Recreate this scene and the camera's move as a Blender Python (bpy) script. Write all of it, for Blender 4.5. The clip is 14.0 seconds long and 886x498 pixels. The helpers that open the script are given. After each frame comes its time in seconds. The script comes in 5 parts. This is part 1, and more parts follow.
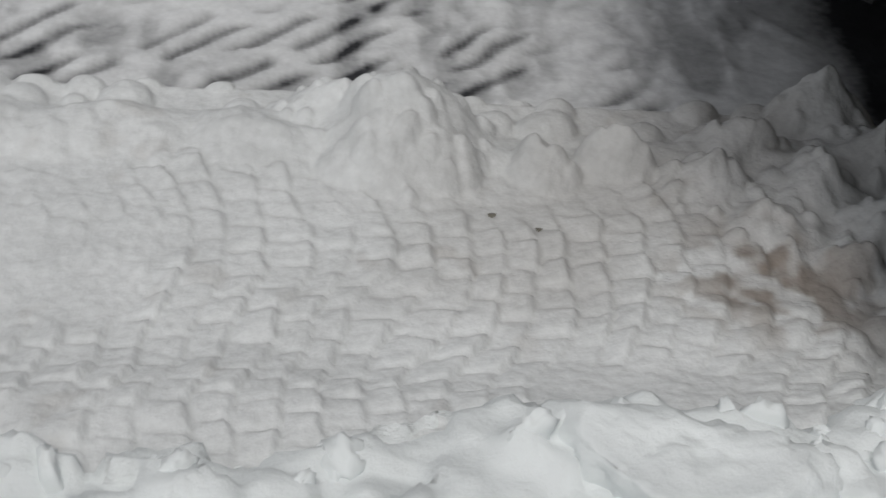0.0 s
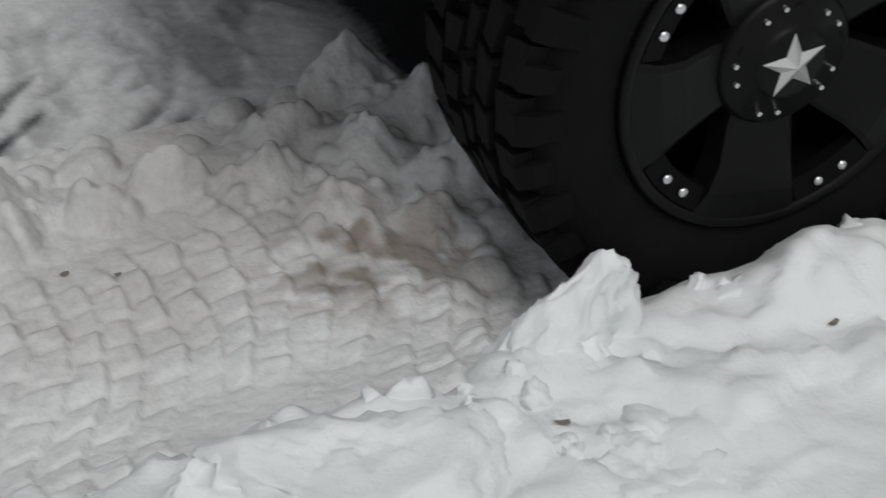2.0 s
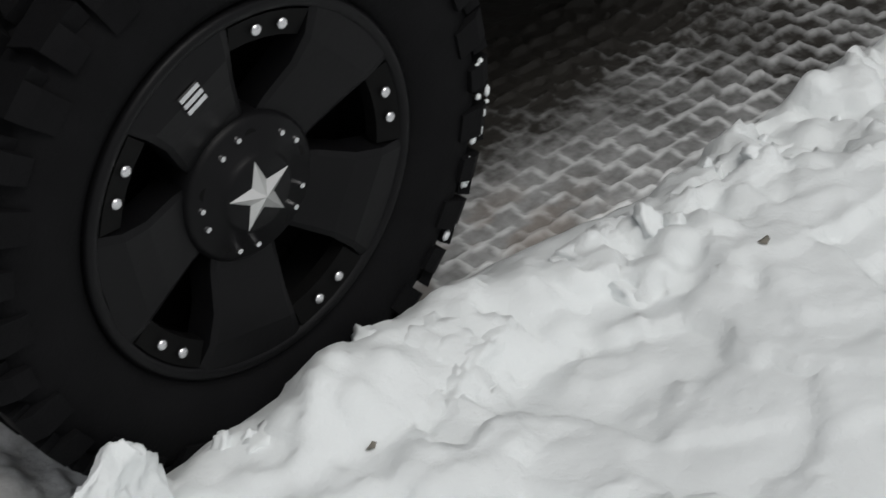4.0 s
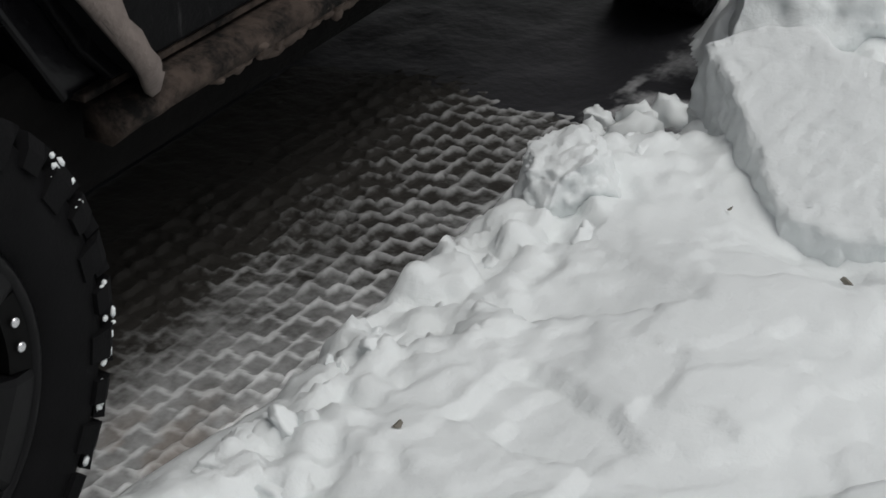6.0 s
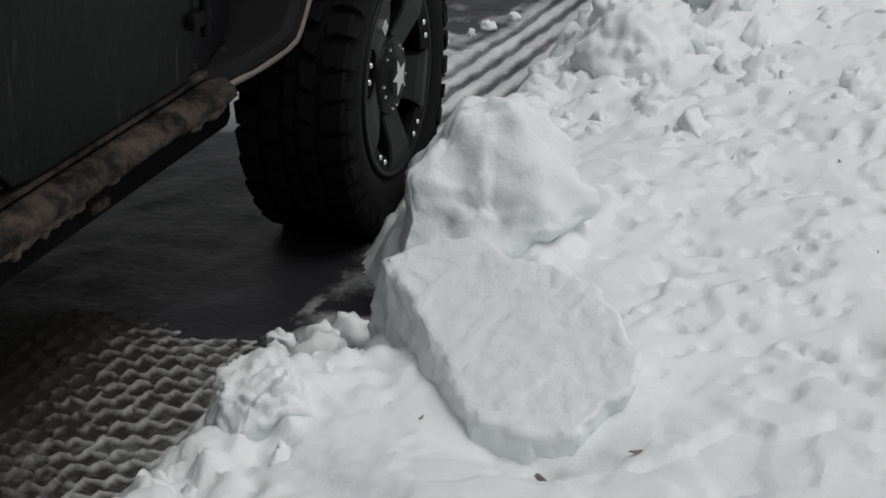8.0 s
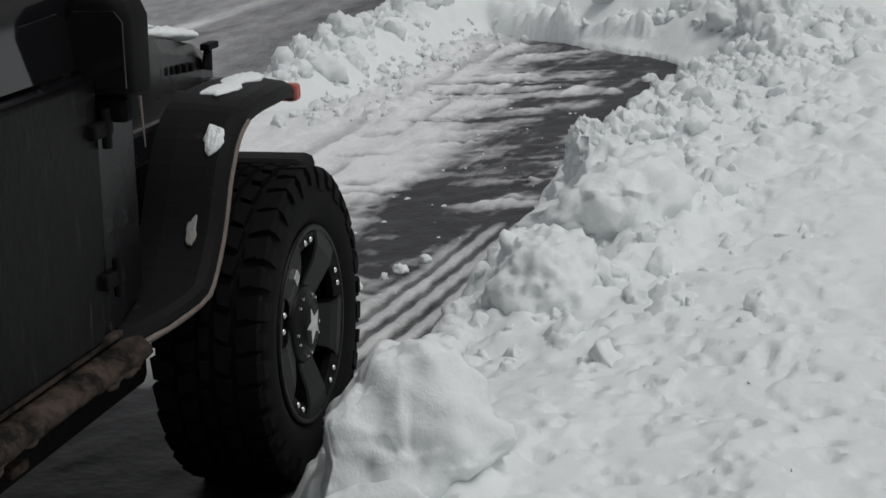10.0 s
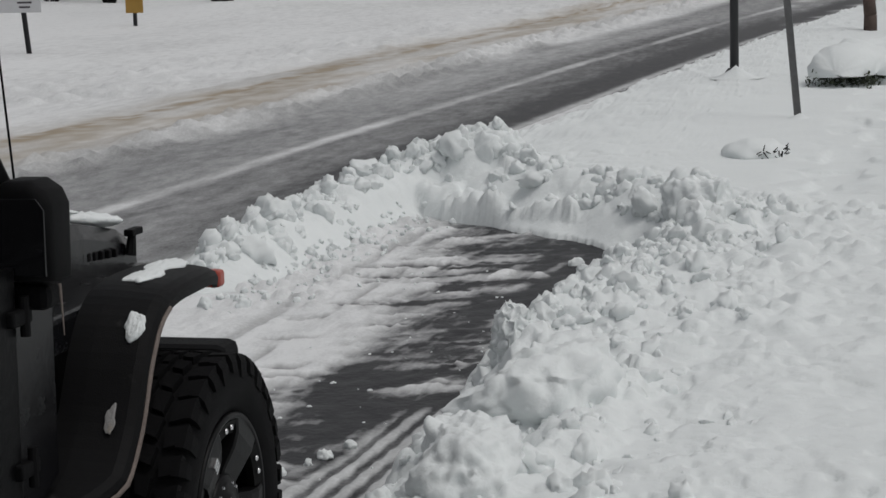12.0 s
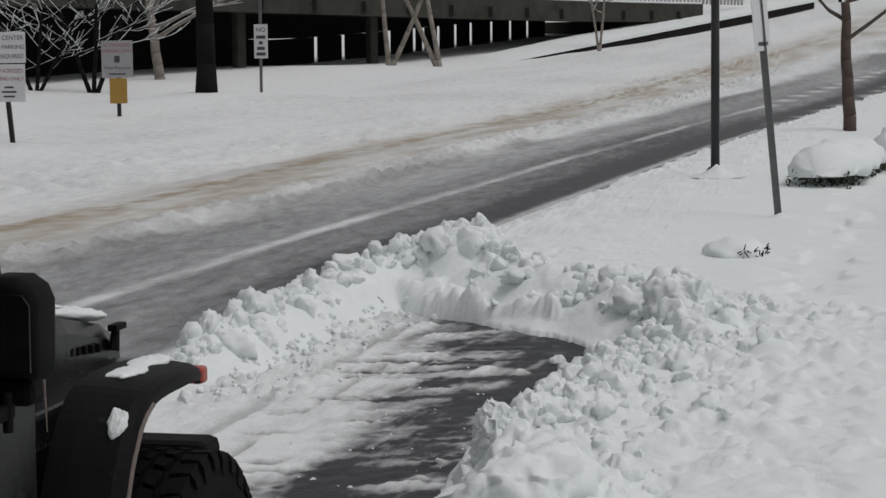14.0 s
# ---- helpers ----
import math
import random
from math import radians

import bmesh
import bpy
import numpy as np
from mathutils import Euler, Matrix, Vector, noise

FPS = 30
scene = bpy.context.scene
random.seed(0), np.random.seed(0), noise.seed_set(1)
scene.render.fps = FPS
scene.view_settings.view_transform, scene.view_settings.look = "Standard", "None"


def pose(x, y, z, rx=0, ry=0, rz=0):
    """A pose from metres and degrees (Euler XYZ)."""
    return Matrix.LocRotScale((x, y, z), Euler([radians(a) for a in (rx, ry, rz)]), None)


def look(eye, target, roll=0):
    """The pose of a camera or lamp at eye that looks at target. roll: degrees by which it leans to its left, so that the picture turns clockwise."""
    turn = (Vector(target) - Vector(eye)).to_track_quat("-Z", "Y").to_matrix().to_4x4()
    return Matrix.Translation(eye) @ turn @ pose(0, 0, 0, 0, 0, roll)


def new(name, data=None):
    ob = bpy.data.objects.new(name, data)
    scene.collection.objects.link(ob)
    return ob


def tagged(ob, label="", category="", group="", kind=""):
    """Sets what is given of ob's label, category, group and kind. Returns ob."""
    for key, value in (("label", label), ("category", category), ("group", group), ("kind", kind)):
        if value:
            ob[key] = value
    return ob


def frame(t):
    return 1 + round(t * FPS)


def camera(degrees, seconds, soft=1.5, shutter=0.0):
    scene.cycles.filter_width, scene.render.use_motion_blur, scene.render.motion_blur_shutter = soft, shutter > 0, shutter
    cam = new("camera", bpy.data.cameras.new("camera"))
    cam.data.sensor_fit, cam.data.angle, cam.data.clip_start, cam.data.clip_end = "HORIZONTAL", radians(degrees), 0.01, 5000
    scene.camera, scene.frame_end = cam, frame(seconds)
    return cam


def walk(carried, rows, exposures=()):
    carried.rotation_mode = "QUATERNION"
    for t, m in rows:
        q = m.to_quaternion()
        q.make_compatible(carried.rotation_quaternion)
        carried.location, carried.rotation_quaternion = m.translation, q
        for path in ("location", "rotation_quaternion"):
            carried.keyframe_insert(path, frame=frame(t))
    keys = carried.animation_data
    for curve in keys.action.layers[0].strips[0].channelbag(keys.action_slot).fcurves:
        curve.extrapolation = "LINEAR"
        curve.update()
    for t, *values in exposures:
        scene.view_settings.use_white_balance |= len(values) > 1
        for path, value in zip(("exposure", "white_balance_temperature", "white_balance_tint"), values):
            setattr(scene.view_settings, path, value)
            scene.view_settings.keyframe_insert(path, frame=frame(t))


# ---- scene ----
cam = camera(28.2, 14.0, soft=1.5, shutter=0.2)
PATH = [
    (0, (1.814, -1.209, 1.709), (0.238, -1.077, 0.485), 5.5),
    (0.5, (1.757, -1.269, 1.709), (0.199, -0.937, 0.499), 2.9),
    (1, (1.723, -1.316, 1.708), (0.203, -0.858, 0.492), 0.8),
    (1.5, (1.708, -1.322, 1.697), (0.212, -0.782, 0.484), 0.3),
    (2, (1.696, -1.302, 1.703), (0.259, -0.638, 0.48), 0.9),
    (2.5, (1.659, -1.223, 1.701), (0.313, -0.419, 0.458), -1.3),
    (3, (1.577, -1.158, 1.703), (0.309, -0.237, 0.461), -1.0),
    (3.5, (1.548, -1.127, 1.712), (0.329, -0.129, 0.481), -1.8),
    (4, (1.545, -1.121, 1.714), (0.371, -0.018, 0.528), -2.8),
    (4.2, (1.544, -1.128, 1.716), (0.4, 0.026, 0.55), -2.6),
    (6.3, (1.504, -1.252, 1.726), (0.68, 0.297, 0.766), 0.1),
    (6.5, (1.501, -1.256, 1.725), (0.699, 0.314, 0.78), 0.3),
    (7, (1.497, -1.25, 1.722), (0.764, 0.38, 0.824), -0.1),
    (7.5, (1.497, -1.259, 1.722), (0.86, 0.445, 0.891), 1.4),
    (8, (1.48, -1.299, 1.729), (0.921, 0.469, 0.98), 0.3),
    (8.5, (1.456, -1.347, 1.738), (0.942, 0.463, 1.06), -2.0),
    (8.7, (1.456, -1.358, 1.738), (0.95, 0.465, 1.09), -2.5),
    (10.8, (1.549, -1.35, 1.767), (1.07, 0.547, 1.35), -1.8),
    (11, (1.547, -1.349, 1.768), (1.083, 0.555, 1.369), -1.9),
    (11.5, (1.539, -1.346, 1.774), (1.115, 0.576, 1.422), -1.3),
    (12, (1.536, -1.339, 1.777), (1.113, 0.593, 1.481), -1.3),
    (12.5, (1.53, -1.346, 1.786), (1.123, 0.595, 1.526), -1.4),
    (13, (1.529, -1.346, 1.793), (1.128, 0.601, 1.572), -1.1),
    (13.5, (1.529, -1.348, 1.797), (1.126, 0.599, 1.584), -1.3),
    (14, (1.527, -1.353, 1.797), (1.125, 0.597, 1.605), -0.5),
]
walk(cam, [(t, look(eye, target, roll)) for t, eye, target, roll in PATH],
     exposures=[(0.0, -0.27), (2.5, -0.25), (4.2, -0.15), (6.3, -0.22), (8.7, -0.26), (10.8, -0.43), (14.0, -0.43)])

# ---- world and light: bright overcast winter day ----
world = bpy.data.worlds.new("overcast_sky")
scene.world = world
world.use_nodes = True
wn, wl = world.node_tree.nodes, world.node_tree.links
wn.clear()
sky = wn.new("ShaderNodeTexSky")
sky.sky_type = "NISHITA"
sky.sun_disc = False
sky.sun_elevation = radians(64)
sky.sun_rotation = radians(101)
sky.air_density = 1.0
sky.dust_density = 4.0
grey = wn.new("ShaderNodeHueSaturation")
grey.inputs["Saturation"].default_value = 0.18
bg = wn.new("ShaderNodeBackground")
bg.inputs["Strength"].default_value = 0.108
wout = wn.new("ShaderNodeOutputWorld")
wl.new(sky.outputs[0], grey.inputs["Color"])
wl.new(grey.outputs[0], bg.inputs["Color"])
wl.new(bg.outputs[0], wout.inputs["Surface"])

sun_data = bpy.data.lights.new("sun", "SUN")
sun_data.energy = 0.75
sun_data.angle = radians(25)
sun_data.color = (1.0, 0.98, 0.95)
sun = new("sun", sun_data)
sun.matrix_world = look((5, -1, 11), (0, 0, 0))

# ---- small library: noise, meshes, parts ----
def lattice(ix, iy, seed):
    h = np.sin(ix * 127.1 + iy * 311.7 + seed * 74.7) * 43758.5453
    return h - np.floor(h)


def vnoise(x, y, seed=0):
    """Smooth value noise from 0 to 1."""
    ix, iy = np.floor(x), np.floor(y)
    fx, fy = x - ix, y - iy
    fx, fy = fx * fx * (3 - 2 * fx), fy * fy * (3 - 2 * fy)
    a, b = lattice(ix, iy, seed), lattice(ix + 1, iy, seed)
    c, d = lattice(ix, iy + 1, seed), lattice(ix + 1, iy + 1, seed)
    return (a * (1 - fx) + b * fx) * (1 - fy) + (c * (1 - fx) + d * fx) * fy


def fbm(x, y, octaves=4, seed=0):
    total, amp, norm = 0.0, 1.0, 0.0
    for o in range(octaves):
        total = total + amp * vnoise(x * 2**o, y * 2**o, seed + o * 17)
        norm += amp
        amp *= 0.5
    return total / norm


def clods(x, y, cell, seed=0, keep=1.0, fill=0.62):
    """Half-round clods scattered on a loose grid: height from 0 to 1."""
    x, y = np.asarray(x) / cell, np.asarray(y) / cell
    ix, iy = np.floor(x), np.floor(y)
    best = np.zeros_like(x + y)
    for dx in (-1, 0, 1):
        for dy in (-1, 0, 1):
            cx, cy = ix + dx, iy + dy
            px, py = cx + lattice(cx, cy, seed), cy + lattice(cx, cy, seed + 5)
            r = fill * (0.45 + 0.55 * lattice(cx, cy, seed + 9))
            d2 = ((x - px) ** 2 + (y - py) ** 2) / r**2
            high = np.sqrt(np.clip(1 - d2, 0, 1)) * r / fill
            best = np.maximum(best, np.where(lattice(cx, cy, seed + 13) < keep, high, 0))
    return best


def step(a, b, x):
    t = np.clip((x - a) / (b - a), 0, 1)
    return t * t * (3 - 2 * t)


def ground_z(x, y):
    """The bay is level; beyond it the street climbs."""
    return 0.03 * np.maximum(0, y - 5) + 0.0006 * np.maximum(0, y - 35) ** 2


def road_edge(y):
    """Where the street's near edge runs, bending gently to the right."""
    d = y - 8.75
    return -2.34 + 0.105 * d + 0.0011 * np.maximum(0, d) ** 2


def link(name, mesh, mats, parent=None, label="", smooth=True):
    ob = new(name, mesh)
    for m in mats if isinstance(mats, (list, tuple)) else [mats]:
        mesh.materials.append(m)
    if smooth:
        mesh.polygons.foreach_set("use_smooth", [True] * len(mesh.polygons))
    if parent is not None:
        ob.parent = parent
    if label:
        ob["label"] = label
    return ob


def part(name, bm, material, parent, label="", smooth=False):
    mesh = bpy.data.meshes.new(name)
    bm.normal_update()
    bm.to_mesh(mesh)
    bm.free()
    return link(name, mesh, material, parent, label, smooth)


def sheet(name, xs, ys, zfun, mat, attrs=(), keep=None):
    """A height field over the grid xs by ys. attrs: (name, function) pairs kept as vertex values."""
    gx, gy = np.meshgrid(xs, ys)
    gz = zfun(gx, gy)
    nx, ny = len(xs), len(ys)
    verts = np.stack([gx, gy, gz], -1).reshape(-1, 3)
    idx = np.arange(nx * ny).reshape(ny, nx)
    quads = np.stack([idx[:-1, :-1], idx[:-1, 1:], idx[1:, 1:], idx[1:, :-1]], -1).reshape(-1, 4)
    if keep is not None:
        ok = keep(gx, gy, gz).reshape(-1)
        quads = quads[ok[quads].any(1)]
        used = np.unique(quads)
        remap = np.zeros(len(verts), int)
        remap[used] = np.arange(len(used))
        verts, quads = verts[used], remap[quads]
    mesh = bpy.data.meshes.new(name)
    mesh.vertices.add(len(verts))
    mesh.vertices.foreach_set("co", verts.ravel())
    mesh.loops.add(quads.size)
    mesh.loops.foreach_set("vertex_index", quads.ravel().astype(np.int32))
    mesh.polygons.add(len(quads))
    mesh.polygons.foreach_set("loop_start", np.arange(0, quads.size, 4, dtype=np.int32))
    for key, fun in attrs:
        a = mesh.attributes.new(key, "FLOAT", "POINT")
        a.data.foreach_set("value", np.asarray(fun(verts[:, 0], verts[:, 1], verts[:, 2]), float))
    mesh.update(calc_edges=True)
    return link(name, mesh, mat)


def spaced(*spans):
    """Grid lines: (from, to, spacing) after one another."""
    out = [np.arange(a, b - 1e-6, s) for a, b, s in spans]
    return np.concatenate(out + [[spans[-1][1]]])


def box(bm, x0, x1, y0, y1, z0, z1, bevel=0.0, segments=2):
    made = bmesh.ops.create_cube(bm, size=1.0, matrix=Matrix.LocRotScale(
        ((x0 + x1) / 2, (y0 + y1) / 2, (z0 + z1) / 2), None, (x1 - x0, y1 - y0, z1 - z0)))
    if bevel:
        edges = list({e for v in made["verts"] for e in v.link_edges})
        bmesh.ops.bevel(bm, geom=edges, offset=bevel, segments=segments, affect="EDGES", profile=0.5)
    return bm


def rod(bm, a, b, r0, r1=None, n=10):
    """A round bar from a to b."""
    a, b = Vector(a), Vector(b)
    d = (b - a).normalized()
    u = d.orthogonal().normalized()
    w = d.cross(u)
    turns = [u * math.cos(2 * math.pi * k / n) + w * math.sin(2 * math.pi * k / n) for k in range(n)]
    lo = [bm.verts.new(a + t * r0) for t in turns]
    hi = [bm.verts.new(b + t * (r0 if r1 is None else r1)) for t in turns]
    for k in range(n):
        bm.faces.new((lo[k], lo[(k + 1) % n], hi[(k + 1) % n], hi[k]))
    bm.faces.new(lo[::-1])
    bm.faces.new(hi)
    return bm


def lathe(bm, profile, n=64, closed=True):
    """Turns (radius, x) pairs round the x axis."""
    rings = []
    for r, x in profile:
        rings.append([bm.verts.new((x, r * math.cos(2 * math.pi * k / n), r * math.sin(2 * math.pi * k / n)))
                      for k in range(n)])
    loops = list(zip(rings, rings[1:] + ([rings[0]] if closed else [])))
    if not closed:
        loops = loops[:len(rings) - 1]
    for a, b in loops:
        for k in range(n):
            bm.faces.new((a[k], a[(k + 1) % n], b[(k + 1) % n], b[k]))
    bmesh.ops.recalc_face_normals(bm, faces=bm.faces)
    return bm


def prism(bm, outline, x0, x1, bevel=0.0):
    """A slab between x0 and x1 with an outline of (y, z) pairs."""
    a = [bm.verts.new((x0, y, z)) for y, z in outline]
    b = [bm.verts.new((x1, y, z)) for y, z in outline]
    n = len(a)
    fa, fb = bm.faces.new(a), bm.faces.new(b[::-1])
    for k in range(n):
        bm.faces.new((a[k], b[k], b[(k + 1) % n], a[(k + 1) % n]))
    bmesh.ops.recalc_face_normals(bm, faces=bm.faces)
    if bevel:
        rims = list({e for f in (fa, fb) for e in f.edges})
        bmesh.ops.bevel(bm, geom=rims, offset=bevel, segments=3, affect="EDGES", profile=0.5)
    return bm


def thing(name, label, category, group="", kind="", at=(0, 0, 0)):
    ob = new(name)
    ob.location = at
    ob.empty_display_size = 0.1
    return tagged(ob, label, category, group, kind)


# ---- materials ----
def material(name, color, rough=0.6, metal=0.0, vary=0.15, scale=8.0, bump=0.1, bump_scale=60.0, spec=0.5,
             dirt=None, dirt_amount=0.0, dirt_scale=3.0, coat=0.0, stretch=None):
    m = bpy.data.materials.new(name)
    m.use_nodes = True
    n, l = m.node_tree.nodes, m.node_tree.links
    p = n["Principled BSDF"]
    p.inputs["Roughness"].default_value = rough
    p.inputs["Metallic"].default_value = metal
    p.inputs["Specular IOR Level"].default_value = spec
    p.inputs["Coat Weight"].default_value = coat
    tc = n.new("ShaderNodeTexCoord")
    big = n.new("ShaderNodeTexNoise")
    big.inputs["Scale"].default_value = scale
    big.inputs["Detail"].default_value = 5
    l.new(tc.outputs["Object"], big.inputs["Vector"])
    ramp = n.new("ShaderNodeMix")
    ramp.data_type = "RGBA"
    ramp.inputs["A"].default_value = (*[c * (1 - vary) for c in color], 1)
    ramp.inputs["B"].default_value = (*[min(1, c * (1 + vary)) for c in color], 1)
    l.new(big.outputs["Fac"], ramp.inputs["Factor"])
    out = ramp.outputs["Result"]
    if dirt:
        dn = n.new("ShaderNodeTexNoise")
        dn.inputs["Scale"].default_value = dirt_scale
        dn.inputs["Detail"].default_value = 8
        dn.inputs["Roughness"].default_value = 0.7
        if stretch:
            mp = n.new("ShaderNodeMapping")
            mp.inputs["Scale"].default_value = stretch
            l.new(tc.outputs["Object"], mp.inputs["Vector"])
            l.new(mp.outputs["Vector"], dn.inputs["Vector"])
        else:
            l.new(tc.outputs["Object"], dn.inputs["Vector"])
        mr = n.new("ShaderNodeMapRange")
        mr.inputs["From Min"].default_value = 0.68 - 0.36 * dirt_amount
        mr.inputs["From Max"].default_value = 0.78 - 0.26 * dirt_amount
        l.new(dn.outputs["Fac"], mr.inputs["Value"])
        mx = n.new("ShaderNodeMix")
        mx.data_type = "RGBA"
        mx.inputs["B"].default_value = (*dirt, 1)
        l.new(mr.outputs["Result"], mx.inputs["Factor"])
        l.new(out, mx.inputs["A"])
        out = mx.outputs["Result"]
        rr = n.new("ShaderNodeMapRange")
        rr.inputs["To Min"].default_value = rough
        rr.inputs["To Max"].default_value = 0.9
        l.new(mr.outputs["Result"], rr.inputs["Value"])
        l.new(rr.outputs["Result"], p.inputs["Roughness"])
    l.new(out, p.inputs["Base Color"])
    if bump:
        fine = n.new("ShaderNodeTexNoise")
        fine.inputs["Scale"].default_value = bump_scale
        fine.inputs["Detail"].default_value = 8
        fine.inputs["Roughness"].default_value = 0.62
        l.new(tc.outputs["Object"], fine.inputs["Vector"])
        b = n.new("ShaderNodeBump")
        b.inputs["Strength"].default_value = bump
        b.inputs["Distance"].default_value = 0.01
        l.new(fine.outputs["Fac"], b.inputs["Height"])
        l.new(b.outputs["Normal"], p.inputs["Normal"])
    return m


def blended(name, low, high, attr, rough_low=0.5, rough_high=0.8, bump=0.3, bump_scale=40.0, tint=None, tint_attr=None, patchy=0.0, patch_scale=(6.0, 6.0, 6.0)):
    """A material that goes from one stuff to another by a value kept on the mesh, broken up by grain."""
    m = bpy.data.materials.new(name)
    m.use_nodes = True
    n, l = m.node_tree.nodes, m.node_tree.links
    p = n["Principled BSDF"]
    p.inputs["Specular IOR Level"].default_value = 0.35
    tc = n.new("ShaderNodeTexCoord")
    at = n.new("ShaderNodeAttribute")
    at.attribute_name = attr
    grain = n.new("ShaderNodeTexNoise")
    grain.inputs["Scale"].default_value = 55
    grain.inputs["Detail"].default_value = 6
    l.new(tc.outputs["Object"], grain.inputs["Vector"])
    add = n.new("ShaderNodeMath")
    add.operation = "MULTIPLY_ADD"
    add.inputs[1].default_value = 0.35
    l.new(grain.outputs["Fac"], add.inputs[0])
    sub = n.new("ShaderNodeMath")
    sub.operation = "SUBTRACT"
    sub.inputs[1].default_value = 0.175
    l.new(at.outputs["Fac"], sub.inputs[0])
    l.new(sub.outputs[0], add.inputs[2])
    clamp = n.new("ShaderNodeClamp")
    if patchy:
        mp = n.new("ShaderNodeMapping")
        mp.inputs["Scale"].default_value = patch_scale
        l.new(tc.outputs["Object"], mp.inputs["Vector"])
        pn = n.new("ShaderNodeTexNoise")
        pn.inputs["Scale"].default_value = 1.0
        pn.inputs["Detail"].default_value = 10
        pn.inputs["Roughness"].default_value = 0.72
        l.new(mp.outputs["Vector"], pn.inputs["Vector"])
        pa = n.new("ShaderNodeMath")
        pa.operation = "MULTIPLY_ADD"
        pa.inputs[1].default_value = patchy
        l.new(pn.outputs["Fac"], pa.inputs[0])
        l.new(add.outputs[0], pa.inputs[2])
        pb = n.new("ShaderNodeMath")
        pb.operation = "SUBTRACT"
        pb.inputs[1].default_value = patchy * 0.5
        l.new(pa.outputs[0], pb.inputs[0])
        l.new(pb.outputs[0], clamp.inputs["Value"])
    else:
        l.new(add.outputs[0], clamp.inputs["Value"])
    mx = n.new("ShaderNodeMix")
    mx.data_type = "RGBA"
    mx.inputs["A"].default_value = (*low, 1)
    mx.inputs["B"].default_value = (*high, 1)
    l.new(clamp.outputs[0], mx.inputs["Factor"])
    out = mx.outputs["Result"]
    if tint:
        ta = n.new("ShaderNodeAttribute")
        ta.attribute_name = tint_attr
        tm = n.new("ShaderNodeMix")
        tm.data_type = "RGBA"
        tm.inputs["B"].default_value = (*tint, 1)
        l.new(ta.outputs["Fac"], tm.inputs["Factor"])
        l.new(out, tm.inputs["A"])
        out = tm.outputs["Result"]
    l.new(out, p.inputs["Base Color"])
    rr = n.new("ShaderNodeMapRange")
    rr.inputs["To Min"].default_value = rough_low
    rr.inputs["To Max"].default_value = rough_high
    l.new(clamp.outputs[0], rr.inputs["Value"])
    l.new(rr.outputs["Result"], p.inputs["Roughness"])
    b = n.new("ShaderNodeBump")
    b.inputs["Strength"].default_value = bump
    b.inputs["Distance"].default_value = 0.01
    fine = n.new("ShaderNodeTexNoise")
    fine.inputs["Scale"].default_value = bump_scale
    fine.inputs["Detail"].default_value = 8
    l.new(tc.outputs["Object"], fine.inputs["Vector"])
    l.new(fine.outputs["Fac"], b.inputs["Height"])
    l.new(b.outputs["Normal"], p.inputs["Normal"])
    return m


SNOW = (0.765, 0.795, 0.795)
snow_mat = material("snow", SNOW, rough=0.8, vary=0.03, scale=3, bump=0.55, bump_scale=28, spec=0.2)
packed_snow = blended("packed_snow", (0.019, 0.017, 0.014), (0.725, 0.74, 0.74), "snow", 0.75, 0.8, 0.4, 60, (0.20, 0.155, 0.12), "dirt",
                      patchy=0.22, patch_scale=(14.0, 14.0, 14.0))
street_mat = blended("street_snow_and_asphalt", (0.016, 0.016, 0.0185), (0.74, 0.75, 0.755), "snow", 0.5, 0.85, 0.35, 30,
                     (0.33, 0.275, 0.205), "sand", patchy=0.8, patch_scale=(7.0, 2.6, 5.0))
black_paint = material("black_paint", (0.004, 0.004, 0.005), rough=0.25, vary=0.2, bump=0.2, bump_scale=18, spec=0.2,
                       dirt=(0.030, 0.034, 0.034), dirt_amount=0.22, dirt_scale=9)
black_plastic = material("black_plastic", (0.0045, 0.0045, 0.005), rough=0.6, vary=0.25, bump=0.3, bump_scale=300, spec=0.09)
rubber = material("tyre_rubber", (0.0055, 0.0055, 0.006), rough=0.75, vary=0.4, scale=15, bump=0.25, bump_scale=160, spec=0.08)
rim_black = material("satin_black_wheel", (0.0045, 0.0045, 0.005), rough=0.42, vary=0.2, bump=0.08, spec=0.14)
# darker copy of the wheel's black, recess shade put into its colour
rim_shade = material("shaded_wheel_black", (0.0025, 0.0025, 0.0025), rough=0.6, vary=0.1, bump=0.0, spec=0.1)
bright = material("polished_steel", (0.72, 0.72, 0.73), rough=0.25, metal=1.0, vary=0.08, bump=0.0)
under_mat = material("grimy_underbody", (0.005, 0.0047, 0.0045), rough=0.9, spec=0.1, vary=0.5, bump=0.4, bump_scale=30)
salt_grime = material("salt_grime", (0.060, 0.046, 0.038), rough=0.9, vary=0.5, scale=25, bump=0.8, bump_scale=50, spec=0.15,
                      dirt=(0.007, 0.0065, 0.006), dirt_amount=0.72, dirt_scale=13)
amber = material("red_lens", (0.35, 0.05, 0.03), rough=0.3, vary=0.1, bump=0.0)
glass_dark = material("tinted_glass", (0.006, 0.006, 0.007), rough=0.05, vary=0.1, bump=0.0, spec=0.6)
steel_post = material("galvanised_steel", (0.20, 0.20, 0.20), rough=0.6, metal=0.4, vary=0.25, scale=20, bump=0.1)
post_black = material("black_painted_steel", (0.018, 0.018, 0.02), rough=0.45, vary=0.2, bump=0.05)
bark = material("dark_bark", (0.011, 0.0105, 0.010), rough=0.95, spec=0.1, vary=0.4, scale=14, bump=0.8, bump_scale=25)
pale_bark = material("pale_bark", (0.25, 0.22, 0.19), rough=0.9, vary=0.35, scale=12, bump=0.6, bump_scale=25)
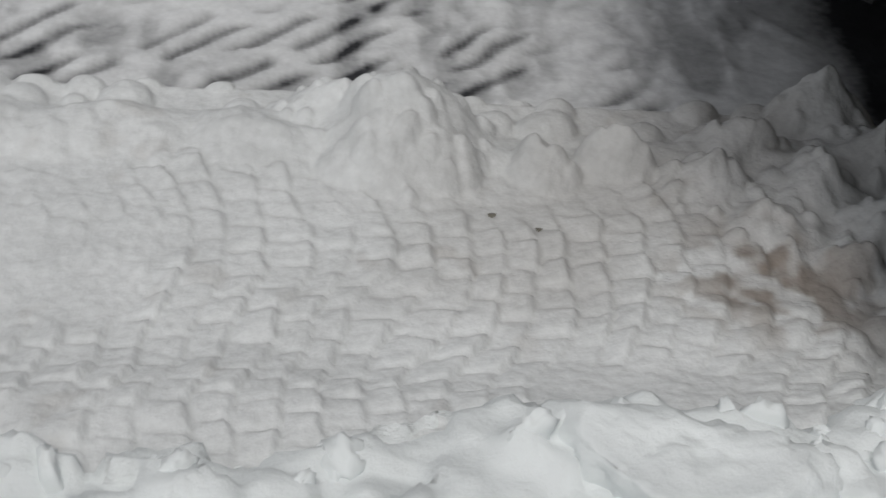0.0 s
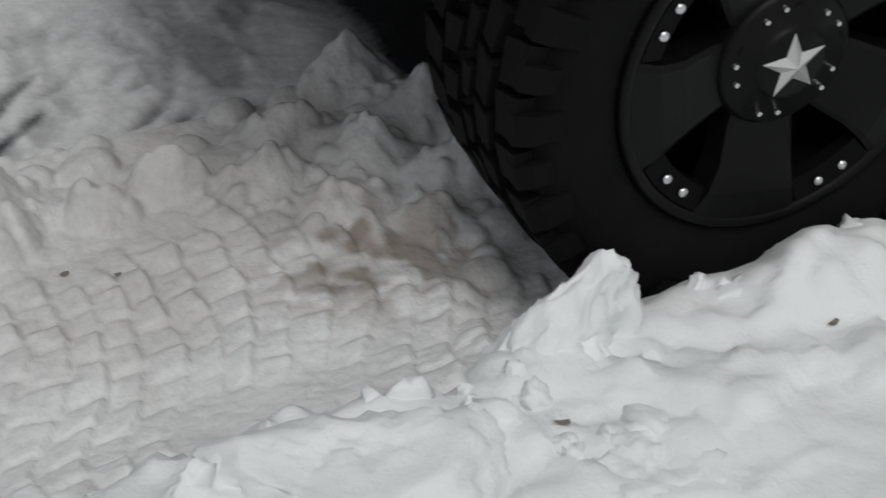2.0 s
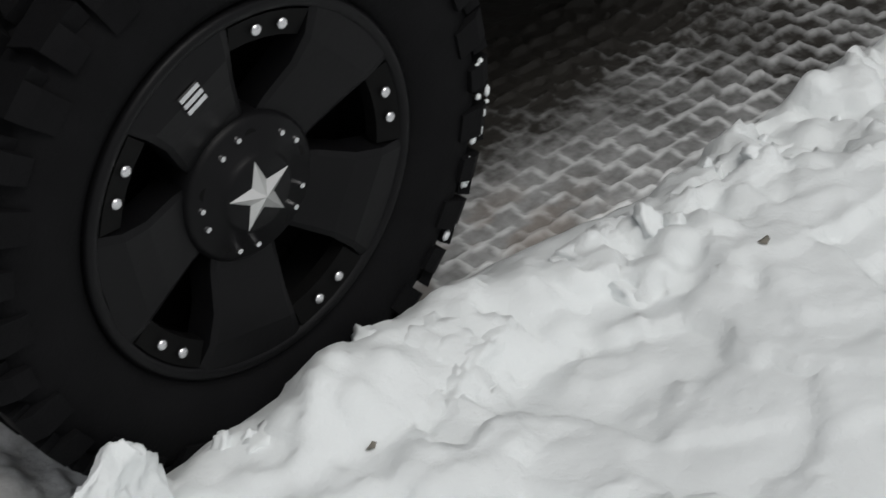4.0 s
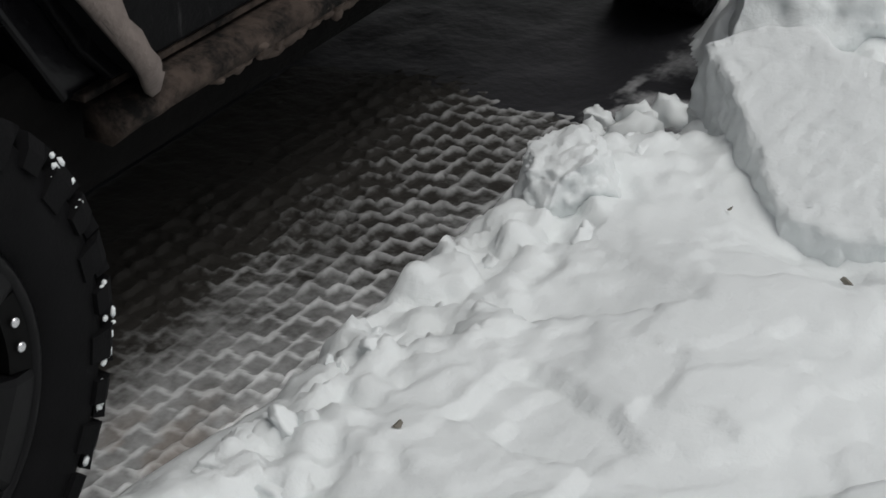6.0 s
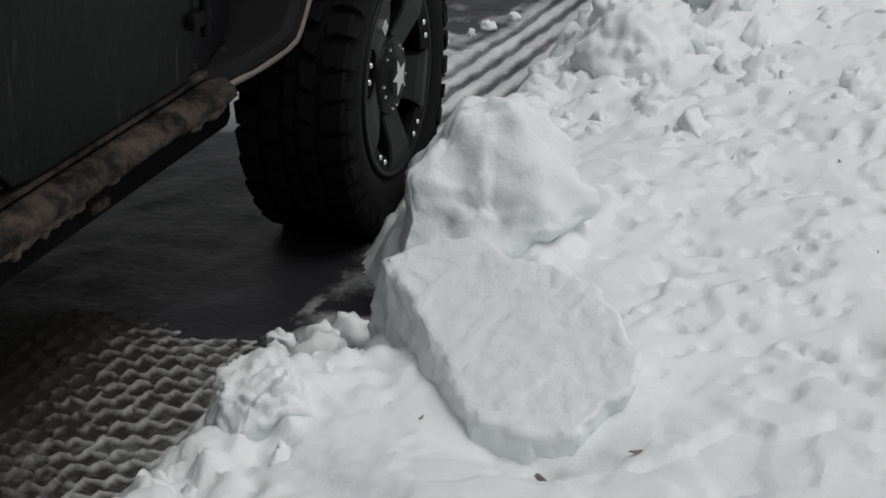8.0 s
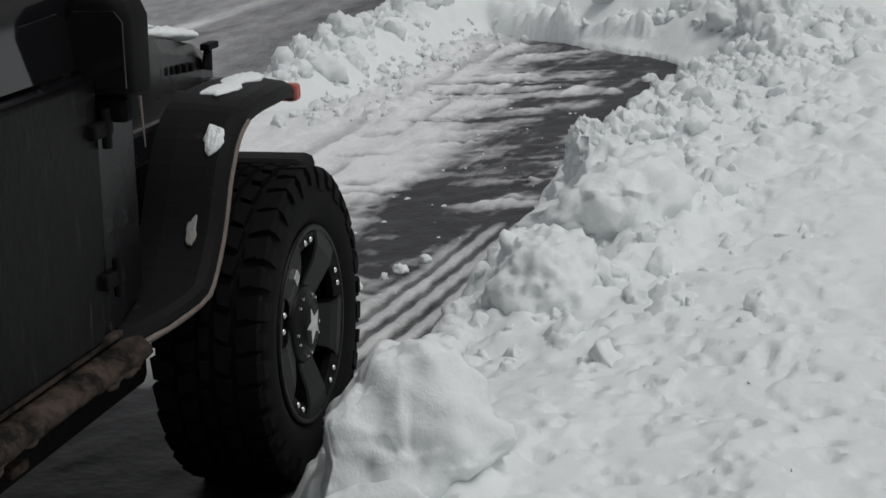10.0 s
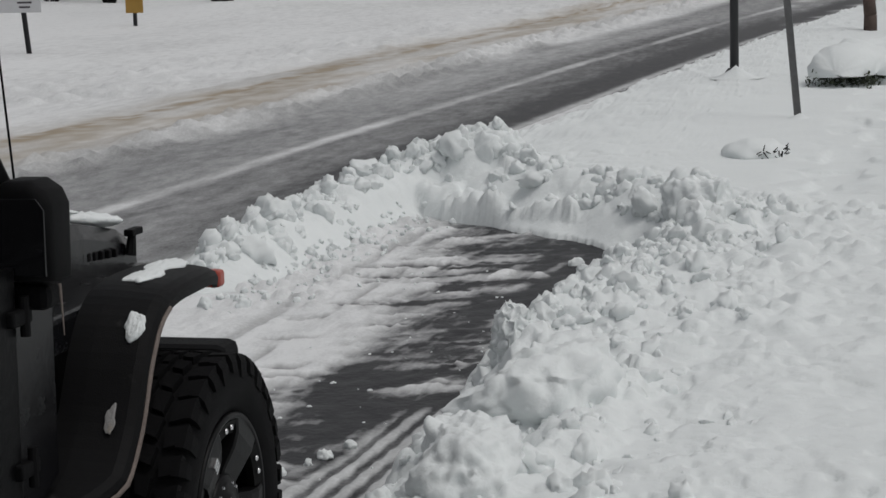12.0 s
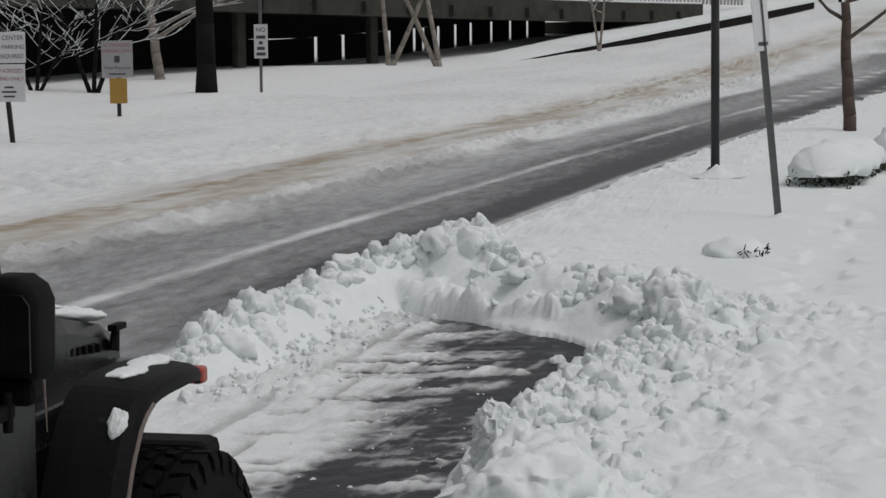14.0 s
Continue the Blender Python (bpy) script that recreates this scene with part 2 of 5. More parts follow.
concrete = material("weathered_concrete", (0.050, 0.049, 0.043), rough=0.95, spec=0.15, vary=0.3, scale=1.5, bump=0.3, bump_scale=15,
                    dirt=(0.03, 0.03, 0.026), dirt_amount=0.5, dirt_scale=0.8)
sign_white = material("white_sign_face", (0.62, 0.62, 0.63), rough=0.5, vary=0.08, bump=0.0)
sign_ink = material("dark_sign_ink", (0.06, 0.05, 0.06), rough=0.6, vary=0.1, bump=0.0)
sign_red = material("red_sign_ink", (0.28, 0.08, 0.10), rough=0.6, vary=0.1, bump=0.0)
sign_yellow = material("ochre_yellow_sign", (0.38, 0.22, 0.04), rough=0.55, vary=0.12, bump=0.0)
packed_dirty = material("grey_slush", (0.24, 0.235, 0.23), rough=0.8, vary=0.1, scale=6, bump=0.4, bump_scale=60,
                        dirt=(0.30, 0.26, 0.21), dirt_amount=0.35, dirt_scale=9)
sign_grey = material("grey_white_sign_face", (0.33, 0.33, 0.34), rough=0.5, vary=0.08, bump=0.0)
street_bark = material("brown_bark", (0.085, 0.06, 0.05), rough=0.9, vary=0.35, scale=14, bump=0.7, bump_scale=25)
# near-black all over, for the fence boards and the retaining wall's face
dark_wall = material("near_black_wall", (0.013, 0.012, 0.011), rough=0.95, spec=0.1, vary=0.4, scale=0.8, bump=0.2, bump_scale=8)
pale_conc = material("pale_concrete", (0.42, 0.41, 0.40), rough=0.85, vary=0.15, bump=0.1)
# grey streaks: dirt, and the sheen of meltwater put into the colour
door_paint = material("sheen_streaked_black_paint", (0.0035, 0.0035, 0.004), rough=0.34, vary=0.3, bump=0.3, bump_scale=22, spec=0.06,
                      dirt=(0.050, 0.049, 0.050), dirt_amount=0.26, dirt_scale=26, stretch=(1.0, 1.6, 0.16))
snow_crumb = material("loose_snow", SNOW, rough=0.8, vary=0.03, scale=1, bump=0.0, spec=0.2)
scrap_brown = material("twig_and_scrap_brown", (0.16, 0.15, 0.125), rough=0.9, vary=0.4, scale=60, bump=0.2)
leaf_mat = material("dark_evergreen_leaf", (0.035, 0.045, 0.022), rough=0.7, vary=0.5, scale=30, bump=0.0)

# ---- ground: street, bay and the land beyond, one sheet ----
def stripe(x, y, ax, ay, bx, by, width, soft):
    """1 on the stripe from a to b, 0 beside it."""
    dx, dy = bx - ax, by - ay
    t = np.clip(((x - ax) * dx + (y - ay) * dy) / (dx * dx + dy * dy), 0, 1)
    d = np.hypot(x - ax - t * dx, y - ay - t * dy)
    return 1 - step(width - soft, width + soft, d)


def ridge(x, y, points, width):
    """Height of a heap laid along points of (x, y, height)."""
    best = np.zeros_like(x + y)
    for (ax, ay, ah), (bx, by, bh) in zip(points, points[1:]):
        dx, dy = bx - ax, by - ay
        t = np.clip(((x - ax) * dx + (y - ay) * dy) / (dx * dx + dy * dy), 0, 1)
        d = np.hypot(x - ax - t * dx, y - ay - t * dy) / width
        best = np.maximum(best, (ah + t * (bh - ah)) * (1 - step(0.08, 1.0, d)))
    return best


def plates(x, y, cell, seed):
    """Broken crust: every cell its own height and tilt."""
    u = x / cell + 0.9 * (fbm(x * 0.9 / cell, y * 0.9 / cell, 3, seed + 3) - 0.5)
    v = y / cell + 0.9 * (fbm(x * 0.9 / cell + 9, y * 0.9 / cell, 3, seed + 4) - 0.5)
    iu, iv = np.floor(u), np.floor(v)
    near, high = np.full_like(u, 9.0), np.zeros_like(u)
    for du in (-1, 0, 1):
        for dv in (-1, 0, 1):
            cu, cv = iu + du, iv + dv
            pu, pv = cu + lattice(cu, cv, seed), cv + lattice(cu, cv, seed + 5)
            d = (u - pu) ** 2 + (v - pv) ** 2
            h = lattice(cu, cv, seed + 9) + 0.5 * (lattice(cu, cv, seed + 11) - 0.5) * (u - pu) \
                + 0.5 * (lattice(cu, cv, seed + 12) - 0.5) * (v - pv)
            high = np.where(d < near, h, high)
            near = np.minimum(near, d)
    return high


def tread_net(x, y, seed=0):
    """Behind the wheel the print is a row of soft overlapping pads; ahead of it a net of thin walls."""
    pads = step(0.5, 0.1, y)
    s = (y + 0.05 * np.sin(x * 7 + 0.6) + 0.075 * (fbm(x * 6, y * 6, 3, seed + 31) - 0.5)) / 0.058
    row = np.floor(s)
    fs = s - row
    c = x / 0.064 + 0.5 * (row % 2) + 0.5 * (lattice(row, row * 0, seed + 32) - 0.5) + 0.7 * (fbm(x * 8 + 3, y * 8, 2, seed + 33) - 0.5)
    col = np.floor(c)
    fc = c - col
    tilt = lattice(row, col, seed + 34)
    pillow = np.sqrt(np.clip(1 - (2 * fc - 1) ** 4, 0, 1)) * (0.25 + 0.75 * fs) * (1 - step(0.80, 1.0, fs)) * (0.55 + 0.75 * tilt)
    return lug_net(x, y, seed) * (1 - pads) + pads * pillow


def lug_net(x, y, seed=0, weak=1.0):
    """Walls of a tyre print: 1 on the thin walls, 0 in the pads between; rows offset like bricks."""
    u, v = x / 0.048, y / 0.066
    v = v + 0.5 * np.sin(x * 7 + 1) + 0.5 * (fbm(x * 5, y * 5, 2, seed + 8) - 0.5)
    u = u + 0.6 * (fbm(x * 5 + 7, y * 5, 2, seed + 9) - 0.5)
    row = np.floor(u)
    vv = v + 0.5 * (row % 2)
    fu, fv = u - row, vv - np.floor(vv)
    fu = fu + 0.12 * (lattice(row, np.floor(vv), seed) - 0.5) + 0.07 * np.sin(vv * 6.28)
    worn = 0.14 * (fbm(x * 45, y * 45, 2, seed + 2) - 0.5)
    wu = 1 - step(0.02, 0.13, np.minimum(fu, 1 - fu) + worn)
    wv = 1 - step(0.02, 0.11, np.minimum(fv, 1 - fv) + worn)
    return np.maximum(wu, weak * wv)


def bay_cover(x, y):
    """Snow left on the scraped bay: white along the street, bare wet asphalt along the bank, swept streaks between."""
    left = np.interp(y, [4.0, 5.0, 6.0, 6.7, 7.6, 8.7, 9.6, 10.6], [-0.62, -0.74, -0.80, -0.62, -0.60, -0.66, -0.95, -1.0])
    bend = 0.30 * (fbm(x * 1.3, y * 1.1, 3, 23) - 0.5)
    # thrown streaks run across the bay, scraper lines along it
    thrown = fbm((x + 0.35 * y) * 1.5, (y - 0.42 * x) * 4.6, 6, 21)
    scraped = fbm((x - 0.20 * y) * 9.0, (y + 0.2 * x) * 0.8, 5, 22)
    grit = fbm(x * 26, y * 17, 4, 8)
    into = x - left + bend
    bare = step(-0.28, 0.20, into + 1.0 * (thrown - 0.5) + 0.4 * (scraped - 0.5))
    v = 0.96 - 0.98 * bare
    v = v + bare * (0.60 * step(0.47, 0.70, thrown) + 0.36 * step(0.52, 0.74, scraped) + 0.40 * (grit - 0.5))
    # dark slits where the scraper reached the asphalt
    slit = step(0.62, 0.70, fbm((x + 0.3 * y) * 2.0, (y - 0.3 * x) * 13.0, 3, 26)) * step(-0.9, -0.3, into)
    tyre = stripe(x, y, -1.42, 6.0, -1.05, 10.2, 0.05, 0.04) + stripe(x, y, -1.20, 5.2, -0.90, 8.6, 0.03, 0.03)
    v = v - 0.60 * slit * step(-1.35, -1.15, x) - 0.34 * np.clip(tyre, 0, 1) * step(0.35, 0.55, fbm(x * 6, y * 2.5, 3, 27))
    # smooth wet patch and the darkest run along the bank
    pool = stripe(x, y, -0.42, 5.05, -0.06, 5.75, 0.17, 0.10) + stripe(x, y, -0.42, 6.9, 0.30, 9.1, 0.13, 0.12) \
        + stripe(x, y, -0.62, 5.2, -0.50, 6.4, 0.10, 0.10)
    return v - 0.5 * np.clip(pool, 0, 1) + 0.10 * (grit - 0.5)


def street_snow(x, y, z):
    off = x - road_edge(y)
    along = fbm(off * 1.1, y * 0.07, 4, 3)
    fine = fbm(x * 5, y * 1.6, 4, 8)
    v = 0.21 + 0.55 * (along - 0.47) + 0.16 * (fine - 0.5)
    wob = 0.16 * (vnoise(y * 0.2, 0 * y, 4) - 0.5)
    v += 0.50 * (1 - step(0.03, 0.16, np.abs(off + 1.55 + wob))) * (0.45 + 0.55 * step(0.35, 0.6, fbm(off * 3, y * 0.5, 3, 20)))
    v += 0.15 * (1 - step(0.2, 0.9, np.abs(off + 2.6))) + 0.12 * step(11, 7, y)
    v -= 0.26 * (1 - step(0.1, 0.55, np.abs(off + 0.38))) * step(9, 13, y)
    v -= 0.30 * (1 - step(0.0, 0.10, np.abs(off + 1.76 + wob))) * step(0.5, 0.62, fbm(off, y * 0.35, 3, 30)) * step(15, 11, y)
    v += 0.5 * (1 - step(0.0, 0.14, np.abs(off)))
    far = step(-2.75, -3.35, off + 0.015 * np.maximum(0, y - 20) + 0.5 * (vnoise(y * 0.5, off, 9) - 0.5))
    v = v * (1 - far) + far * (0.84 + 0.4 * (fbm(off * 2, y * 0.3, 3, 19) - 0.5))
    bay = bay_cover(x, y)
    ribs = np.sin((x - 0.10 * y) * 70 + 2 * vnoise(x * 3, y * 0.8, 5))
    lane = stripe(x, y, -0.2, 3.0, 0.02, 5.5, 0.24, 0.10)
    bay = bay * (1 - lane) + lane * (0.66 - 0.62 * step(-0.2, 0.6, ribs) + 0.4 * (fine - 0.5))
    # lugged prints behind the car: long slanting dark cuts
    rear = step(-0.5, -0.75, x) * step(0.3, -0.1, y)
    u = (y + 0.95 * x + 0.035 * (fbm(x * 7, y * 7, 2, 60) - 0.5)) / 0.086
    w = (x + 0.05 * y + 0.03 * np.sin(u * 2.1)) / 0.165
    cu, cw = np.floor(u), np.floor(w)
    fu, fw = u - cu, w - cw
    dash = (1 - step(0.02, 0.36, np.abs(fu - 0.5))) * (1 - step(0.30, 0.46, np.abs(fw - 0.5 + 0.2 * (lattice(cu, cw, 6) - 0.5))))
    dash = dash * step(0.10, 0.40, lattice(cu, cw, 7)) * step(0.32, 0.48, fbm(x * 2.6, y * 2.6, 3, 61))
    bay = bay * (1 - rear) + rear * (0.86 - 0.60 * dash - 0.34 * step(0.52, 0.72, fbm(x * 5, y * 11, 4, 62)) - 0.25 * step(-1.0, -1.5, x) * step(0.45, 0.6, fbm(x * 4, y * 4, 3, 63)))
    # bare wet asphalt under the car, few slush flecks, its shade painted in too
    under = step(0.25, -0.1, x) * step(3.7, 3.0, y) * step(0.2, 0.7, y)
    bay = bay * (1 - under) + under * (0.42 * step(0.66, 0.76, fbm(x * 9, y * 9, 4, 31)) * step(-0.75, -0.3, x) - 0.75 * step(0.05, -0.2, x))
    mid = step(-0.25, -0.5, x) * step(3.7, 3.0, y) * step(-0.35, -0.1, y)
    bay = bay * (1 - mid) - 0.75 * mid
    v = np.where(off > 0.05, bay, v)
    # the lot is slightly greyer, then full white past a far line
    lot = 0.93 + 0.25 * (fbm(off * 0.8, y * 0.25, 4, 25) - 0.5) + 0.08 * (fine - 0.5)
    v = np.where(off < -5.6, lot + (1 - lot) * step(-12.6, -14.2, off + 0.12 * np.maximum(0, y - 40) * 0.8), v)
    return np.clip(v, -0.75, 1)


def street_sand(x, y, z):
    off = x - road_edge(y)
    mid = off + 4.42 + 0.055 * np.maximum(0, y - 17) + 0.35 * (vnoise(y * 0.15, 0 * y, 14) - 0.5)
    wide = 1.3 + 0.012 * np.maximum(0, y - 17)
    n = fbm(off * 2.5, y * 0.5, 4, 11)
    n2 = fbm(off * 8, y * 4, 3, 15)
    core = (1 - step(0.30, 0.95, np.abs(mid) / wide)) * (0.22 + 0.48 * step(0.36, 0.62, n)) * (0.65 + 0.35 * step(0.36, 0.62, n2))
    rut = (1 - step(0.05, 0.22, np.abs(mid + 0.35 + 0.2 * (n - 0.5)))) * step(0.40, 0.58, n2) * 0.5
    return np.clip(core + rut + 0.10 * (1 - step(0.3, 1.5, np.abs(mid) / wide)), 0, 1)


LOT = 0.12  # the far lot lies a little above the street


def ground_height(x, y):
    off = x - road_edge(y)
    z = ground_z(x, y)
    berm = off + 0.04 * np.maximum(0, y - 20)
    z = z + 0.11 * step(-2.8, -3.2, berm) * (0.3 + clods(off, y, 0.25, 33, 0.8) + 0.5 * clods(off, y, 0.13, 37, 0.8)) * (1 - step(-3.4, -4.0, berm))
    z = z + 0.05 * step(-3.4, -4.5, off) * fbm(x * 3, y * 0.9, 4, 5) * (1 - step(-5.5, -6.5, off))
    z = z + 0.06 * step(-5.8, -7.2, off) + LOT * step(-7.5, -11.5, off) * (1 - step(56, 64, y)) + 0.05 * (fbm(x * 0.5, y * 0.5, 3, 6) - 0.5) * step(-6.2, -8, off)
    z = z + 0.09 * clods(x, y, 0.34, 35, 0.35) * step(-5.6, -6.2, off) * (1 - step(-7.5, -9, off))
    z = z + 0.012 * (fbm(x * 9, y * 5, 4, 12) - 0.5) * step(-4, 0, off + 4)
    in_bay = step(0, 0.3, off)
    z = z + in_bay * 0.02 * step(0.5, 0.9, street_snow(x, y, z)) * (1 - 0.6 * step(0.3, 0.0, y)) + in_bay * 0.012 * (fbm(x * 14, y * 14, 3, 13) - 0.5)
    crumbs = step(-0.9, -1.3, x) * step(6.5, 8, y) * (1 - step(10, 11, y)) * in_bay
    z = z + crumbs * 0.05 * clods(x, y, 0.11, 36, 0.3)
    z = z + 0.20 * step(-7, -1, (x + 19) * -0.933 + (y - 51) * 0.359) * step(-8, -12, off) * (1 - step(58, 66, y))
    # a soft drift round the foot of the big tree
    d = np.hypot(x + 12.74, (y - 39.58) * 0.62)
    return z + 0.30 * (1 - step(0, 4.6, d)) ** 1.4 * step(-6, -8, off)


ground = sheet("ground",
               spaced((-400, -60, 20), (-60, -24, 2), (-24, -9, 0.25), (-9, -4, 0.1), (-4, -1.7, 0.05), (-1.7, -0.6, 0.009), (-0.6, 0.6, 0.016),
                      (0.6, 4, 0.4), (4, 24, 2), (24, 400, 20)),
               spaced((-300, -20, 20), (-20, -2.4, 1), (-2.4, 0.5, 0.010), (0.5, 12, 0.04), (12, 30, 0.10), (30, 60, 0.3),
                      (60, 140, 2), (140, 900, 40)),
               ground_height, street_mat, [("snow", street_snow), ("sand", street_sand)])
tagged(ground, "snowy street and scraped parking bay with dark wet asphalt streaks", "street", kind="structure")


# ---- the tyre print that runs along the wheels' line ----
def print_height(x, y):
    rear = step(-0.25, -0.5, y)
    base = 0.012 + 0.035 * rear * (0.6 + 0.8 * fbm(x * 3, y * 3, 3, 71))
    base = base + 0.05 * rear * step(-0.1, 0.12, x)
    fade = step(-0.62, -0.50, x) * (1 - 0.9 * step(0.14, 0.3, x)) * (0.15 + 0.85 * step(0.30, 0.52, fbm(x * 4, y * 2.5, 3, 73)))
    wall = tread_net(x, y, 75)
    z = base + wall * fade * (0.011 + 0.007 * rear) + 0.010 * (fbm(x * 25, y * 25, 3, 74) - 0.5)
    rough = step(-0.45, -0.58, x) * step(0.1, -0.2, y) + step(-0.62, -0.3, y) * step(0.2, 0.0, y)
    z = z + 0.03 * np.clip(rough, 0, 1) * clods(x, y, 0.07, 76, 0.7)
    # slush squeezed up between the tracks, with sharp little peaks
    swell = ridge(x, y, [(-0.62, -2.3, 0.05), (-0.60, -1.3, 0.08), (-0.60, -0.9, 0.055), (-0.62, -0.3, 0.075), (-0.6, 0.0, 0.04)], 0.16)
    z = np.maximum(z, swell * (0.6 + 0.9 * fbm(x * 9, y * 9, 4, 66)))
    wx, wy = x + 0.05 * (fbm(x * 14, y * 14, 3, 67) - 0.5), y + 0.05 * (fbm(x * 14 + 5, y * 14, 3, 68) - 0.5)
    for px, py, high, wide in ((-0.60, -1.10, 0.185, 0.16), (-0.66, -1.20, 0.12, 0.12), (-0.55, -0.86, 0.10, 0.07), (-0.57, -0.73, 0.125, 0.065), (-0.52, -0.60, 0.10, 0.09),
                               (-0.62, -0.52, 0.12, 0.08), (-0.73, -0.36, 0.15, 0.10), (-0.53, -0.41, 0.12, 0.08), (-0.44, -0.30, 0.10, 0.09),
                               (-0.62, -0.28, 0.12, 0.09), (-0.42, -0.50, 0.07, 0.09), (-0.34, -0.38, 0.07, 0.07), (-0.52, -0.20, 0.11, 0.09)):
        d = np.hypot(wx - px, (wy - py) * 0.85) / wide
        peak = high * (np.clip(1 - d, 0, 1) ** 0.80) * (0.95 + 0.35 * (fbm(x * 9, y * 9, 4, 65) - 0.5))
        z = np.maximum(z, peak + (0.02 + 0.02 * clods(x, y, 0.035, 69, 0.5)) * (d < 1))
    edge = np.minimum(step(-0.82, -0.74, x), 1 - step(2.0, 2.45, y + 0.3 * fbm(x * 3, y * 3, 2, 77)))
    return z * edge - 0.02 * (1 - edge)


def print_snow(x, y, z):
    heaped = step(0.04, 0.07, z) * step(-0.3, -0.4, x)
    rear = step(0.35, -0.45, y + 0.3 * (fbm(x * 4, y * 4, 2, 78) - 0.5))
    wall = tread_net(x, y, 75)
    # prints darken towards the car, part of its shade put into the colour
    darkened = np.clip(step(0.42, 0.62, fbm(x * 3.5, y * 2.2, 4, 79)) * step(0.1, -0.2, x) + step(-0.22, -0.45, x), 0, 1)
    ahead = 0.02 - 0.20 * step(-0.15, -0.5, x) + (0.30 - 0.20 * darkened + 0.22 * step(-0.22, 0.02, x)) * wall + 0.22 * (fbm(x * 12, y * 12, 3, 72) - 0.5) + 0.50 * step(-0.08, 0.10, x) * step(1.6, 0.9, y) \
        + 0.30 * step(1.5, 0.5, y) * step(-0.42, -0.12, x)
    behind = 0.90 + 0.05 * wall + 0.20 * (fbm(x * 5, y * 5, 4, 70) - 0.55)
    mix = rear * behind + (1 - rear) * ahead
    return np.clip(mix * (1 - heaped) + heaped * (0.88 + 0.3 * (fbm(x * 9, y * 9, 3, 64) - 0.5)), -0.4, 1)


def print_dirt(x, y, z):
    spot = (1 - step(0.05, 0.22, np.hypot(x + 0.27, (y + 0.50) * 0.8))) * step(0.42, 0.62, fbm(x * 16, y * 16, 3, 91))
    spot = spot + 0.7 * (1 - step(0.05, 0.20, np.hypot(x + 0.06, (y - 0.52) * 0.6))) * step(0.42, 0.6, fbm(x * 18, y * 14, 3, 94))
    specks = step(0.70, 0.80, fbm(x * 11, y * 11, 3, 92)) * 0.2
    spot, specks = spot * step(1.0, 0.7, y), specks * step(0.6, 0.3, y)
    return np.clip(0.85 * spot + specks, 0, 1) * 0.8 + 0.30 * step(0.30, 0.7, fbm(x * 3, y * 3, 3, 93)) * step(-0.08, -0.25, x) * step(-1.5, -0.6, y) * step(0.3, 0.0, y)


tyre_print = sheet("tyre_print", spaced((-0.86, 0.36, 0.0055)), spaced((-2.4, 2.5, 0.0065)), print_height, packed_snow,
                   [("snow", print_snow), ("dirt", print_dirt)], keep=lambda x, y, z: z > -0.015)
tagged(tyre_print, "lugged tyre prints pressed into packed dirty snow", "tyre print", kind="structure")


# ---- the snow bank beside the bay and the heap at its end ----
HEAP = [(-1.93, 8.15, 0.07), (-1.88, 8.5, 0.17), (-1.82, 9.4, 0.17), (-1.70, 10.3, 0.20), (-1.50, 10.95, 0.27), (-1.20, 11.25, 0.42), (-0.82, 11.15, 0.50)]
HEAP_END = [(-0.62, 10.95, 0.36), (-0.2, 10.55, 0.32), (0.25, 10.25, 0.31), (0.62, 9.85, 0.32), (0.95, 9.55, 0.28), (0.85, 8.8, 0.20), (0.55, 7.4, 0.14)]


def bank_edge(y):
    e = 0.03 + 0.13 * (fbm(y * 1.7, y * 0, 4, 41) - 0.5)
    e = e + 0.20 * step(1.6, 2.1, y) * (1 - step(2.2, 2.7, y)) + 0.04 * step(3.6, 4.4, y)
    e = e + 0.42 * step(7.0, 9.4, y) - 1.95 * step(9.4, 10.9, y)
    e = e + 0.10 * step(-0.9, -1.4, y)
    return np.where(y > 11, np.maximum(e, road_edge(y) + 0.12 + 0.12 * (vnoise(y * 1.5, 0 * y, 42) - 0.5)), e)


